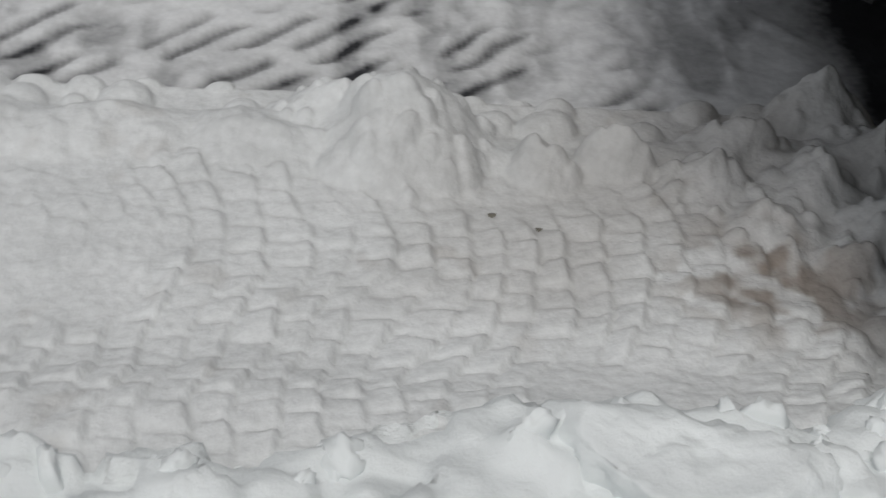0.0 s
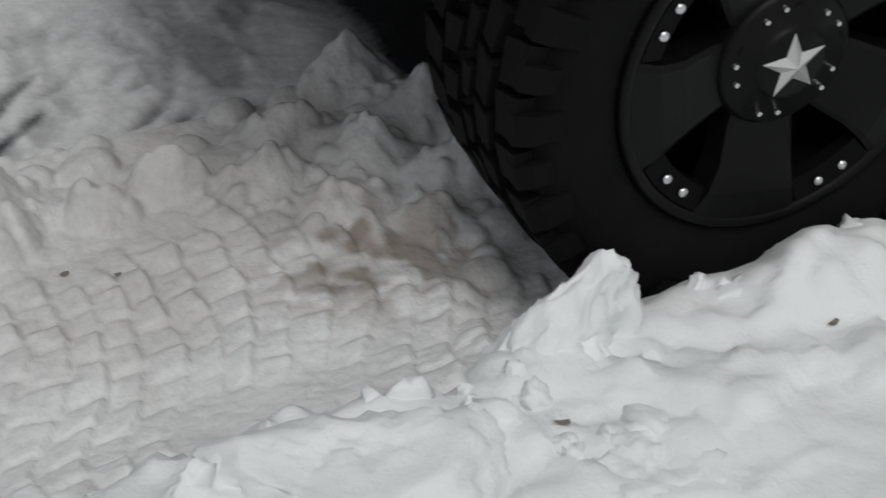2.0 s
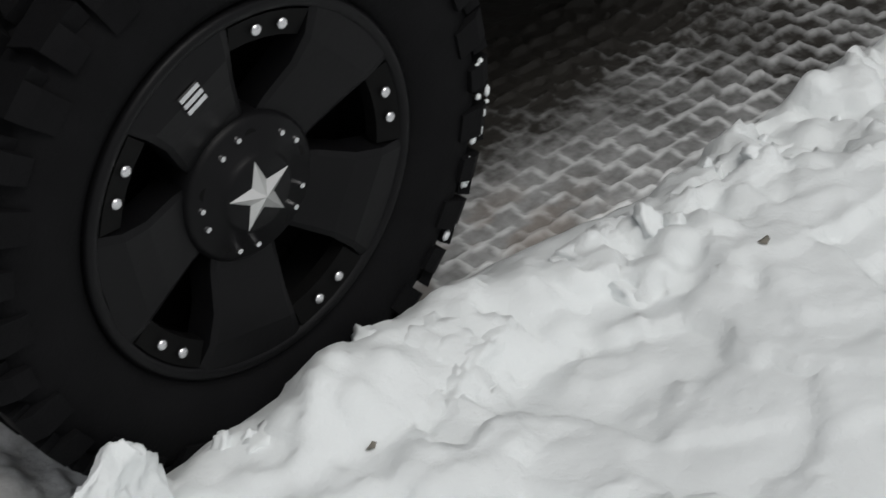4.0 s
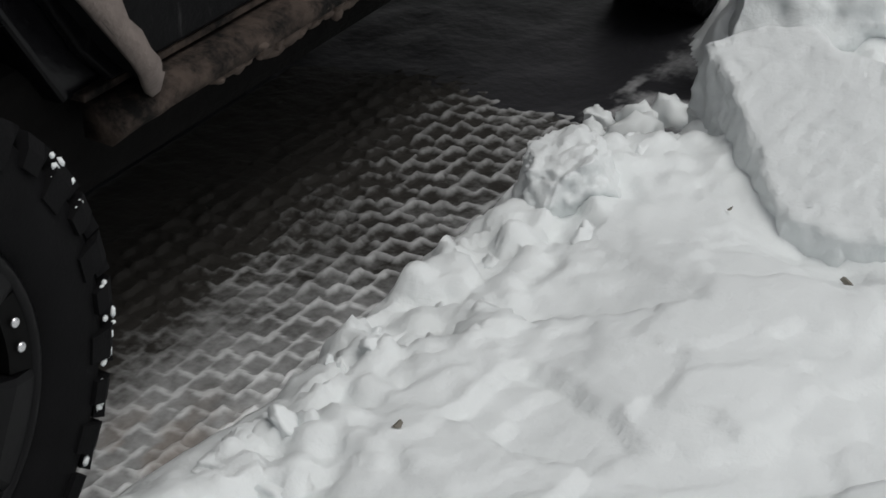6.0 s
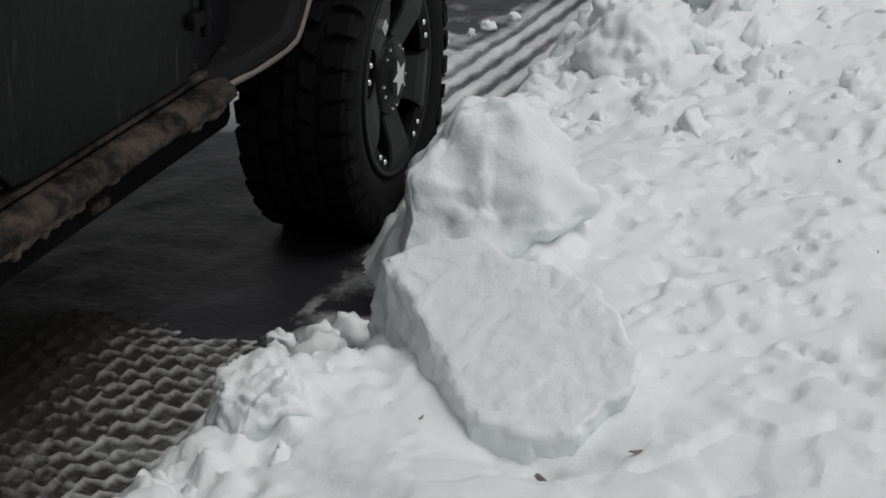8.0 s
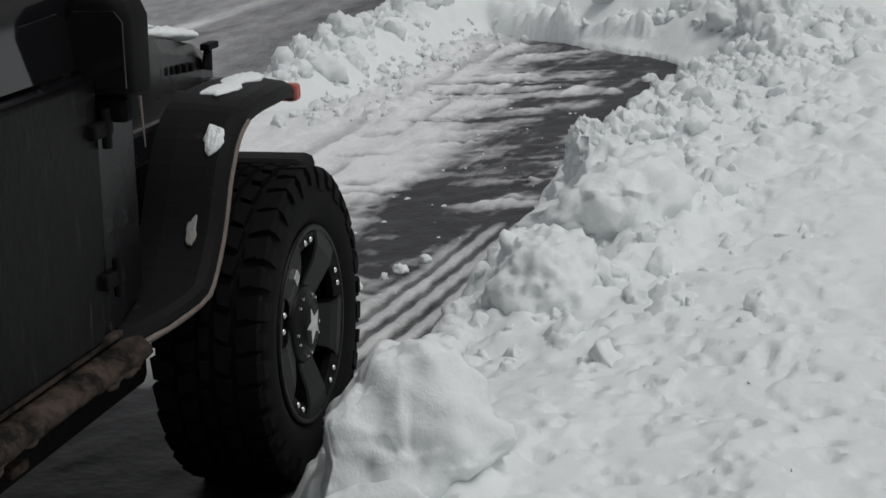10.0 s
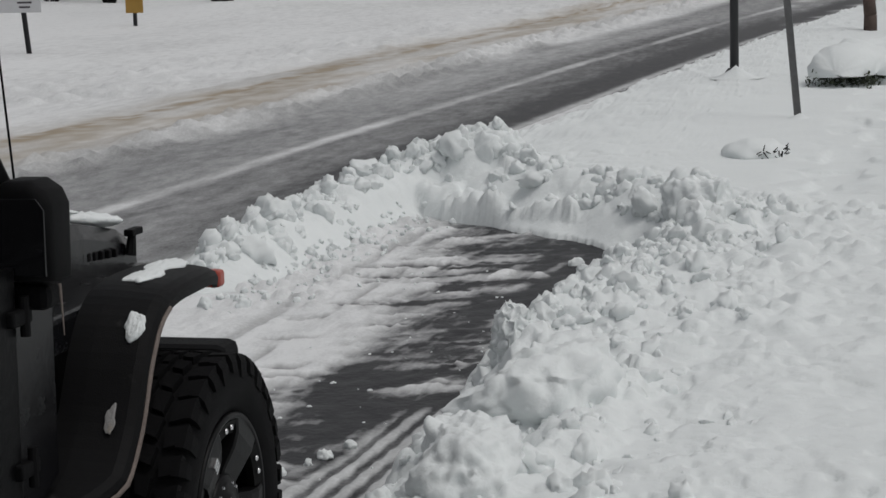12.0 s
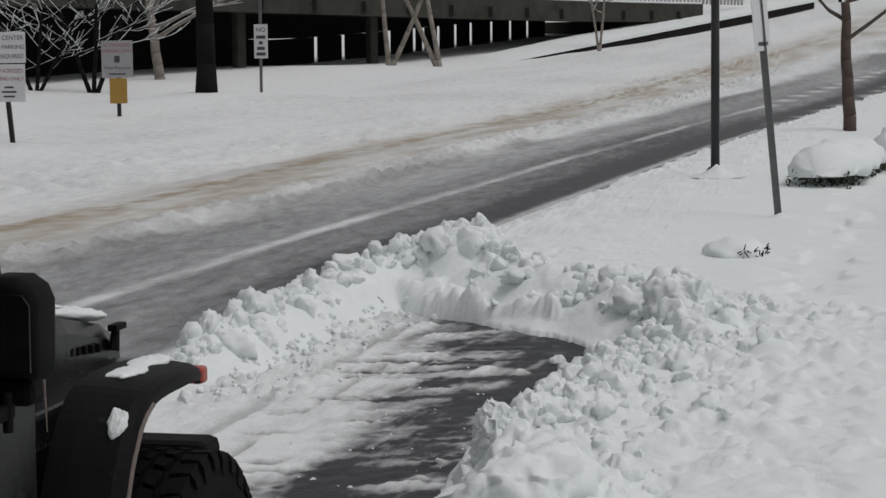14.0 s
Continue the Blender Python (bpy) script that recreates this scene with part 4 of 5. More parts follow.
def flare(path, reach, lip, side=1):
    """A wide wheel-arch flare along (y, z) points; reach(k) is the outer edge's x."""
    path = refine(path)
    n = len(path)
    mir = (lambda p: p) if side == 1 else (lambda p: (-1.88 - p[0], p[1], p[2]))

    def normal(k):
        t = (path[min(k + 1, n - 1)] - path[max(k - 1, 0)]).normalized()
        return Vector((-t[1], t[0]))

    def section(k):
        p, m, xo = path[k], normal(k), reach(k / (n - 1))
        a, b = p + m * 0.022, p - m * 0.035
        c = p - m * 0.012
        return [mir(v) for v in ((-0.29, a[0], a[1]), (-0.23, a[0], a[1]), (xo - 0.03, *(p + m * 0.012)), (xo - 0.008, *(p + m * 0.002)),
                                 (xo, *c), (xo - 0.002, *b), (xo - 0.016, *b), (xo - 0.022, *c), (-0.29, *c))]

    bm = bmesh.new()
    sweep(bm, path, section)
    ob = part("fender_flare", bm, flare_plastic, car, "matte black flare with salt along its lip", smooth=False)
    if lip:
        lo, hi, thick = lip
        ks = [k for k in range(n) if lo <= k / (n - 1) <= hi]

        def edge(j):
            k = ks[j]
            p, m, xo = path[k], normal(k), reach(k / (n - 1))
            w = thick * (0.6 + 0.8 * noise.noise((k * 0.7, 3.1, lo)) ** 2 + 0.4 * abs(noise.noise((k * 1.9, 0.3, 0))))
            b = p - m * 0.034
            return [(xo + 0.004, *(b + m * w)), (xo + 0.006, *(b + m * w * 0.3)), (xo - 0.004, *(b - m * 0.004)), (xo - 0.018, *(b - m * 0.002)), (xo - 0.012, *(b + m * w))]

        bm = bmesh.new()
        sweep(bm, ks, edge)
        part("salt_crust", bm, salt_pale, ob, "pale salt crust", smooth=True)
    return ob


flare_plastic = material("flare_plastic", (0.0065, 0.0065, 0.007), rough=0.55, vary=0.2, bump=0.25, bump_scale=250, spec=0.1,
                         dirt=(0.04, 0.039, 0.039), dirt_amount=0.25, dirt_scale=9)
salt_brown = material("brown_salt", (0.085, 0.066, 0.055), rough=0.9, vary=0.5, scale=30, bump=0.6, bump_scale=80, spec=0.2)
salt_pale = material("pale_salt", (0.17, 0.14, 0.125), rough=0.9, vary=0.3, scale=40, bump=0.6, bump_scale=80)
front_path = [(2.18, 0.575), (2.36, 0.590), (2.47, 0.635), (2.57, 0.735), (2.66, 0.890), (2.75, 0.985), (2.88, 1.020), (3.10, 1.020), (3.28, 1.000), (3.41, 0.965)]
rear_path = [(0.80, 0.575), (0.72, 0.64), (0.63, 0.755), (0.53, 0.88), (0.42, 0.965), (0.25, 1.0), (-0.25, 1.0), (-0.42, 0.93), (-0.52, 0.80), (-0.58, 0.66)]
reach_front = lambda t: -0.085 - 0.12 * max(0, 0.22 - t) / 0.22 - 0.085 * max(0, (t - 0.72) / 0.28) ** 1.5
reach_rear = lambda t: -0.085 - 0.09 * max(0, 0.15 - t) / 0.15
front_flare = flare(front_path, reach_front, (0.0, 0.62, 0.020))
flare(rear_path[::-1], lambda t: reach_rear(1 - t), (0.60, 1.0, 0.045))
flare(front_path, reach_front, None, -1)
flare(rear_path[::-1], lambda t: reach_rear(1 - t), None, -1)
bm = bmesh.new()
box(bm, -0.215, -0.150, 3.375, 3.425, 0.935, 0.985, 0.012, 3)
part("marker_lamp", bm, amber, front_flare, "dull red side marker lens")
# salt-crusted sill rail
bm = bmesh.new()
pts = [(0.66 + 0.04 * k) for k in range(41)]


def rail(k):
    y = pts[k]
    s = 0.012 * noise.noise((y * 14, 1, 0)) + 0.007 * noise.noise((y * 37, 2, 0))
    z = 0.535 + 0.0 * y
    return [(-0.22, y, z + 0.046), (-0.165 + s, y, z + 0.042), (-0.142 + s, y, z + 0.024 + s), (-0.140, y, z + 0.004), (-0.165, y, z - 0.016 + s), (-0.22, y, z - 0.018)]


sweep(bm, pts, rail)
rail_ob = part("sill_rail", bm, salt_grime, car, "sill rail caked with brown road salt", smooth=True)
bm = bmesh.new()
box(bm, -0.235, BODY + 0.006, 0.64, 2.22, 0.588, 0.602, 0.003)
part("sill_seam", bm, salt_grime, rail_ob, "line of salt under the doors")

rnd3 = random.Random(12)
bm = bmesh.new()
for _ in range(150):
    y = rnd3.uniform(0.72, 2.24)
    if noise.noise((y * 5, 0.4, 0)) < -0.12:
        continue
    r = rnd3.uniform(0.005, 0.017)
    low = rnd3.random()
    made = bmesh.ops.create_icosphere(bm, subdivisions=2, radius=r, matrix=Matrix.LocRotScale(
        (-0.150 - 0.02 * low, y, 0.545 - 0.035 * low), None, (0.8, rnd3.uniform(0.9, 2.2), rnd3.uniform(0.6, 1.2))))["verts"]
    for v in made:
        v.co += noise.noise_vector(v.co * 60) * r * 0.5
tagged(part("salt_clumps", bm, salt_brown, rail_ob, "clumps of frozen brown road salt", smooth=True), kind="stuff")

# mirror
mirror = new("door_mirror")
mirror.parent = car
bm = bmesh.new()
prism(bm, [(-0.074, -0.10), (0.074, -0.10), (0.078, 0.065), (0.063, 0.100), (0.03, 0.122), (-0.03, 0.122), (-0.063, 0.100), (-0.078, 0.065)], -0.07, 0.06, 0.025)
house = part("mirror_housing", bm, black_plastic, mirror, smooth=True)
house.matrix_local = pose(-0.180, 2.24, 1.255, 0, 0, 90)
bm = bmesh.new()
prism(bm, [(-0.066, -0.085), (0.066, -0.085), (0.068, 0.06), (0.05, 0.085), (-0.05, 0.085), (-0.068, 0.06)], -0.003, 0.003, 0.002)
glass = part("mirror_glass", bm, glass_dark, mirror)
glass.matrix_local = pose(-0.180, 2.172, 1.255, 0, 0, 90)
bm = bmesh.new()
box(bm, -0.34, -0.13, 2.205, 2.285, 1.085, 1.145, 0.02)
part("mirror_arm", bm, black_plastic, mirror)
bm = bmesh.new()
rod(bm, (-0.098, 2.20, 1.15), (-0.094, 2.20, 1.035), 0.0035, 0.0012, 6)
part("icicle", bm, salt_pale, mirror, "thin frozen drip")
bm = bmesh.new()
rod(bm, (-0.45, 2.74, 1.18), (-0.45, 2.74, 1.24), 0.012, 0.008, 8)
rod(bm, (-0.45, 2.74, 1.24), (-0.46, 2.66, 1.95), 0.0035, 0.0025, 6)
part("antenna", bm, black_plastic, car)
# ---- loose snow: slabs, lumps and clods ----
def lump_mesh(bm, at, size, seed, cuts=7, detail=5, rough=0.08, tilt=(0, 0, 0), taper=0.0, skew=0.0, flat=True, jag=0.0):
    """A broken block of snow: a ball cut flat by random planes, then worn."""
    rnd = random.Random(seed)
    made = bmesh.ops.create_icosphere(bm, subdivisions=detail, radius=1.0)["verts"]
    planes = []
    for _ in range(cuts):
        n = Vector((rnd.gauss(0, 1), rnd.gauss(0, 1), rnd.gauss(0, 0.7))).normalized()
        planes.append((n, rnd.uniform(0.55, 0.85)))
    if flat:
        planes.append((Vector((0, 0, 1)), 0.72))
    turn = Euler([radians(a) for a in tilt]).to_matrix()
    off = Vector((seed * 3.7, seed * 1.3, 0))
    deep = rough * min(size) * 2.2
    for v in made:
        p = v.co.copy()
        for n, d in planes:
            over = p.dot(n) - d
            if over > 0:
                p -= n * over * 0.92
        narrow = 1 - taper * (p.z + 1) / 2
        p.x, p.y = p.x * narrow, p.y * narrow + skew * (p.z + 1) / 2
        q = Vector((p.x * size[0], p.y * size[1], p.z * size[2]))
        w = q / max(size) * 1.6 + off
        near = noise.voronoi(w * 2.2)[0]
        push = noise.noise(w * 1.9) * 1.1 + noise.noise(w * 4.7) * 0.7 + noise.noise(w * 11) * 0.32 + noise.noise(w * 24) * 0.18 \
            - 4.0 * max(0.0, 0.12 - (near[1] - near[0]))
        q += q.normalized() * deep * push + noise.noise_vector(w * 3.0) * jag * min(size) * 1.6 + noise.noise_vector(w * 9.0) * jag * min(size) * 0.6
        v.co = turn @ q + Vector(at)


def lump(name, label, at, size, seed, group="snow lumps", **kw):
    bm = bmesh.new()
    lump_mesh(bm, (0, 0, 0), size, seed, **kw)
    ob = part(name, bm, snow_mat, None, smooth=True)
    ob.location = at
    return tagged(ob, label, "snow lump", group)


# the tilted slab
bm = bmesh.new()
outline = [(0.295, 2.00), (0.405, 2.05), (0.507, 2.06), (0.595, 2.00), (0.696, 1.98), (0.785, 1.935), (0.852, 1.86), (0.913, 1.77), (0.917, 1.685), (0.875, 1.65),
           (0.841, 1.575), (0.76, 1.56), (0.64, 1.587), (0.564, 1.672), (0.507, 1.75), (0.402, 1.886)]
top = [Vector((x, y, -0.636 + 0.12 * x + 0.45 * y)) for x, y in outline]
low = [p + Vector((-0.035, 0.02, -0.17)) for p in top]
tv, lv = [bm.verts.new(p) for p in top], [bm.verts.new(p) for p in low]
bm.faces.new(tv)
bm.faces.new(lv[::-1])
for k in range(len(tv)):
    bm.faces.new((tv[k], lv[k], lv[(k + 1) % len(tv)], tv[(k + 1) % len(tv)]))
bmesh.ops.recalc_face_normals(bm, faces=bm.faces)
bmesh.ops.bevel(bm, geom=list(bm.edges), offset=0.008, segments=1, affect="EDGES", profile=0.5)
bmesh.ops.triangulate(bm, faces=bm.faces)
for _ in range(5):
    bmesh.ops.subdivide_edges(bm, edges=[e for e in bm.edges if e.calc_length() > 0.018], cuts=1, use_grid_fill=True)
    bmesh.ops.triangulate(bm, faces=bm.faces)
for v in bm.verts:
    v.co += Vector((noise.noise(v.co * 14), noise.noise(v.co * 14 + Vector((9, 0, 0))), noise.noise(v.co * 10 + Vector((0, 9, 0))) * 0.25)) * 0.010
    v.co += Vector((noise.noise(v.co * 38), noise.noise(v.co * 38 + Vector((9, 0, 0))), noise.noise(v.co * 38 + Vector((0, 9, 0))) * 0.2)) * 0.009
slab = part("snow_slab", bm, snow_mat, None, smooth=True)
tagged(slab, "large flat slab of crusted snow tipped on the bank", "snow slab")

lump("snow_block", "upright broken block of snow beside the front wheel", (0.37, 2.52, 0.20), (0.30, 0.27, 0.40), 35, cuts=24, jag=0.03, rough=0.04)
lump("snow_lump", "small squarish snow lump at the bank's edge", (0.20, 1.58, 0.125), (0.135, 0.14, 0.125), 5, cuts=16, rough=0.05)
lump("snow_shard", "pointed shard of snow standing against the rear tyre", (0.09, -0.44, 0.10), (0.14, 0.20, 0.165), 7, cuts=4, taper=0.72, skew=0.6, flat=False, jag=0.05, rough=0.05)
lump("snow_lump", "rounded smooth lump of snow on the bank", (0.21, -0.74, 0.085), (0.18, 0.22, 0.14), 9, cuts=3, rough=0.05)
lump("snow_lump", "crumbled snow lump on the bank", (0.36, -0.40, 0.10), (0.13, 0.14, 0.08), 11, cuts=5)
lump("snow_lump", "half-buried snow lump against the rear tyre", (0.19, 0.12, 0.10), (0.15, 0.18, 0.09), 12, cuts=6)
lump("snow_lump", "half-buried snow lump on the bank", (0.20, 0.52, 0.09), (0.15, 0.14, 0.08), 13, cuts=5)
lump("snow_lump", "rounded grey snow lump at the bay's edge", (0.40, 4.22, 0.16), (0.23, 0.36, 0.25), 17, cuts=8, rough=0.07)
lump("snow_lump", "tall peaked snow lump at the bay's edge", (0.45, 5.30, 0.13), (0.36, 0.50, 0.40), 21, cuts=14, jag=0.05, rough=0.06)
lump("snow_lump", "peak of broken snow on a tall lump", (0.32, 5.58, 0.38), (0.14, 0.18, 0.18), 22, cuts=5, taper=0.6, flat=False, jag=0.10)
lump("snow_lump", "chunky snow lump at the corner of the heap", (0.78, 9.42, 0.34), (0.31, 0.30, 0.31), 23, cuts=9, taper=0.2, rough=0.06)
lump("snow_lump", "tall cut wall of shovelled snow", (-0.88, 11.12, 0.41), (0.36, 0.32, 0.44), 24, cuts=16, jag=0.05, rough=0.06)
lump("snow_lump", "tall cut lump of shovelled snow", (-1.34, 11.12, 0.31), (0.30, 0.34, 0.32), 27, cuts=16, jag=0.05, rough=0.06)
# crumbs
rnd = random.Random(8)
clod_data = []
for k in range(5):
    bm = bmesh.new()
    lump_mesh(bm, (0, 0, 0), (1, 1, 0.8), 60 + k, cuts=4, detail=3, rough=0.15)
    mesh = bpy.data.meshes.new("snow_clod")
    bm.to_mesh(mesh)
    bm.free()
    mesh.materials.append(snow_crumb)
    mesh.polygons.foreach_set("use_smooth", [True] * len(mesh.polygons))
    clod_data.append(mesh)


def clod(x, y, size, label, group):
    ob = new("snow_clod", clod_data[rnd.randrange(5)])
    z = float(max(bank_height(np.array([x]), np.array([y]))[0], ground_height(np.array([x]), np.array([y]))[0]))
    ob.location = (x, y, z + size * 0.12)
    ob.rotation_euler = (rnd.uniform(0, 6), rnd.uniform(0, 6), rnd.uniform(0, 6))
    ob.scale = (size, size * rnd.uniform(0.7, 1.1), size * rnd.uniform(0.7, 1))
    tagged(ob, label, "snow clod", group)


def clod_field(name, label, spots):
    """Many broken clods too alike to count, joined: spots are (x, y, size, sink)."""
    shapes = []
    for mesh in clod_data:
        co = np.zeros(len(mesh.vertices) * 3)
        mesh.vertices.foreach_get("co", co)
        shapes.append((co.reshape(-1, 3), np.array([p.vertices[:] for p in mesh.polygons])))
    xs, ys = np.array([p[0] for p in spots]), np.array([p[1] for p in spots])
    zs = np.maximum(bank_height(xs, ys), ground_height(xs, ys))
    verts, faces, start = [], [], 0
    for (x, y, size, sink), z in zip(spots, zs):
        co, tri = shapes[rnd.randrange(5)]
        turn = np.array(Euler((rnd.uniform(0, 6), rnd.uniform(0, 6), rnd.uniform(0, 6))).to_matrix())
        co = (co * (size, size * rnd.uniform(0.65, 1.1), size * rnd.uniform(0.6, 1))) @ turn.T + (x, y, z + size * sink)
        verts.append(co)
        faces.append(tri + start)
        start += len(co)
    mesh = bpy.data.meshes.new(name)
    mesh.from_pydata(np.concatenate(verts).tolist(), [], np.concatenate(faces).tolist())
    tagged(link(name, mesh, snow_crumb), label, "snow", kind="stuff")


spots = []
for run, many, spread in ((HEAP, 26, 0.13), (HEAP_END, 38, 0.18)):
    for a, b in zip(run, run[1:]):
        for _ in range(many):
            t = rnd.random()
            spots.append((a[0] + t * (b[0] - a[0]) + rnd.gauss(0, spread), a[1] + t * (b[1] - a[1]) + rnd.gauss(0, spread), rnd.uniform(0.028, 0.06) * rnd.choice((1, 1, 1, 1.6, 2.4)), rnd.uniform(-0.4, 0.15)))
clod_field("heap_clods", "loose broken clods piled over the shovelled snow heap", spots)
spots = []
for _ in range(420):
    y = rnd.uniform(3.4, 9.8)
    spots.append((float(bank_edge(np.array([y]))[0]) + 0.10 + abs(rnd.gauss(0.30, 0.30)), y, rnd.uniform(0.02, 0.05) * rnd.choice((1, 1, 1, 1.5, 2.2)), rnd.uniform(-0.6, -0.05)))
for _ in range(80):
    y = rnd.uniform(-1.6, 3.2)
    spots.append((float(bank_edge(np.array([y]))[0]) + 0.05 + abs(rnd.gauss(0.0, 0.10)), y, rnd.uniform(0.012, 0.045), rnd.uniform(-0.75, -0.2)))
clod_field("bank_crumbs", "loose broken snow crumbs over the bank's edge", spots)
spots = []
for _ in range(150):
    y = rnd.uniform(7.6, 10.6)
    spots.append((np.interp(y, (7.6, 10.6), (-1.72, -1.35)) + abs(rnd.gauss(0, 0.22)), y, rnd.uniform(0.008, 0.030), rnd.uniform(0.0, 0.4)))
for _ in range(60):
    y = rnd.uniform(4.6, 9.0)
    spots.append((rnd.uniform(-0.9, 0.0), y, rnd.uniform(0.004, 0.016), -0.35))
clod_field("bay_crumbs", "fine snow crumbs spilled over the scraped bay", spots)
for k in range(len(HEAP) - 1):
    a, b = HEAP[k], HEAP[k + 1]
    for _ in range(10):
        t = rnd.random()
        clod(a[0] + t * (b[0] - a[0]) + rnd.gauss(0, 0.16), a[1] + t * (b[1] - a[1]) + rnd.gauss(0, 0.16), rnd.uniform(0.03, 0.085),
             "broken white snow clod on the shovelled heap", "clods on the heap")
for _ in range(46):
    y = rnd.uniform(3.6, 9.6)
    clod(float(bank_edge(np.array([y]))[0]) + abs(rnd.gauss(0.25, 0.3)), y, rnd.uniform(0.025, 0.08), "small white snow clod lying on the bank", "clods on the bank")
for _ in range(26):
    y = rnd.uniform(7.2, 10.0)
    clod(rnd.uniform(-1.75, -1.15), y, rnd.uniform(0.015, 0.05), "small snow crumb in the scraped bay", "crumbs in the bay")
for x, y, s in ((0.14, 2.02, 0.075), (0.22, 2.00, 0.06), (0.10, 2.12, 0.06), (0.05, 2.0, 0.05), (0.30, 2.06, 0.06), (0.16, 2.2, 0.06), (0.02, 2.10, 0.045), (0.26, 2.15, 0.05)):
    clod(x, y, s, "greyish snow clod lying beside the slab", "clods at the wheel")
for x, y, s in ((-0.32, 4.95, 0.035), (-0.26, 5.1, 0.03), (-0.42, 4.7, 0.03), (-0.36, 4.85, 0.025), (0.25, 8.6, 0.09), (0.35, 8.9, 0.1), (0.1, 8.9, 0.05), (0.18, 8.4, 0.05)):
    clod(x, y, s, "small snow crumb on dark wet asphalt", "crumbs in the bay")


# dark scraps added for shaded holes in the snow, with some real debris
rnd = random.Random(31)
for x, y, r in ((0.24, -0.04, 0.022), (0.27, -0.47, 0.020), (0.80, 1.455, 0.026), (0.955, 1.54, 0.022), (0.86, 2.29, 0.014), (0.37, 0.62, 0.020), (0.31, -0.96, 0.018),
                (0.52, 1.60, 0.012), (1.15, 3.2, 0.012), (1.30, 2.6, 0.010), (-0.42, -0.95, 0.016), (-0.38, -0.88, 0.012)):
    bm = bmesh.new()
    ring = [bm.verts.new((r * f * math.cos(a), r * 0.5 * f * math.sin(a), 0.25 * r * math.cos(2 * a) + 0.002))
            for a, f in ((k * 0.785, rnd.uniform(0.6, 1.2)) for k in range(8))]
    mid = bm.verts.new((0, 0, 0.3 * r))
    low = bm.verts.new((0, 0, -0.004))
    for k in range(8):
        bm.faces.new((ring[k], ring[(k + 1) % 8], mid))
        bm.faces.new((ring[(k + 1) % 8], ring[k], low))
    bmesh.ops.scale(bm, vec=(0.62, 0.62, 0.62), verts=bm.verts)
    ob = part("dark_scrap", bm, scrap_brown, None)
    ob.matrix_world = pose(x, y, float(max(bank_height(np.array([x]), np.array([y]))[0], print_height(np.array([x]), np.array([y]))[0] if y < 0 and x < 0.2 else -1)) + 0.004,
                           rnd.uniform(-25, 25), rnd.uniform(-25, 25), rnd.uniform(0, 180))
    tagged(ob, "small dark scrap added in snow for shaded holes and debris", "leaf", "dead leaves")


bm = bmesh.new()
rod(bm, (-0.05, -0.008, 0.0), (0.0, 0.004, 0.006), 0.005, 0.006, 7)
rod(bm, (0.0, 0.004, 0.006), (0.06, -0.004, 0.0), 0.006, 0.003, 7)
twig = part("twig", bm, scrap_brown, None)
twig.matrix_world = pose(0.140, -1.370, bank_height(np.array([0.140]), np.array([-1.370]))[0] + 0.004, 0, 0, 90)
tagged(twig, "short brown broken twig lying on the snow", "twig")


# snow lying on the car
def patch(at, size, seed, rot=(0, 0, 0), mat=snow_mat):
    bm = bmesh.new()
    made = bmesh.ops.create_icosphere(bm, subdivisions=4, radius=1.0)["verts"]
    off = Vector((seed * 2.3, seed, 0))
    for v in made:
        s = 1 + 0.5 * noise.noise(Vector((v.co.x, v.co.y, 0)) * 1.1 + off) + 0.16 * noise.noise(Vector((v.co.x, v.co.y, 0)) * 3.2 + off)
        v.co = Vector((v.co.x * size[0] * s, v.co.y * size[1] * s, v.co.z * size[2] * (1 + 0.5 * noise.noise(v.co * 5 + off))))
    ob = part("snow_patch", bm, mat, None, smooth=True)
    ob.matrix_world = pose(*at, *rot)
    tagged(ob, "patch of wet snow stuck on the black car", "snow patch", "snow on the car")


patch((-0.135, 2.695, 0.957), (0.030, 0.045, 0.014), 1, (47, 0, 0))
patch((-0.20, 2.95, 1.040), (0.05, 0.09, 0.012), 2)
patch((-0.22, 3.12, 1.036), (0.05, 0.12, 0.014), 3)
patch((-0.15, 2.553, 0.754), (0.014, 0.035, 0.003), 4, (55, 0, 0), packed_dirty)
patch((-0.55, 3.38, 1.128), (0.10, 0.12, 0.022), 6, (-8, 0, 0))
patch((-0.60, 2.95, 1.200), (0.12, 0.22, 0.014), 7, (-4, 0, 0))
patch((-0.80, 3.25, 1.168), (0.22, 0.22, 0.016), 8, (-8, 0, 0))


# ---- along the street ----
def gz(x, y):
    return float(ground_height(np.array([float(x)]), np.array([float(y)]))[0])


def bz(x, y):
    return float(bank_height(np.array([float(x)]), np.array([float(y)]))[0])


def mound(name, at, r, h, label, seed):
    bm = bmesh.new()
    rings = []
    for k in range(7):
        t = k / 6
        rings.append([bm.verts.new((r * t * math.cos(a) * (1 + 0.15 * noise.noise((math.cos(a) * 2, math.sin(a) * 2, seed))),
                                    r * t * math.sin(a) * (1 + 0.15 * noise.noise((math.cos(a) * 2, math.sin(a) * 2, seed + 5))),
                                    h * (1 - t) ** 1.7 - 0.02)) for a in [2 * math.pi * j / 24 for j in range(24)]])
    for p, q in zip(rings, rings[1:]):
        for j in range(24):
            bm.faces.new((p[j], q[j], q[(j + 1) % 24], p[(j + 1) % 24]))
    bmesh.ops.remove_doubles(bm, verts=bm.verts, dist=1e-5)
    ob = part(name, bm, snow_mat, None, smooth=True)
    ob.location = at
    return tagged(ob, label, "snow mound")


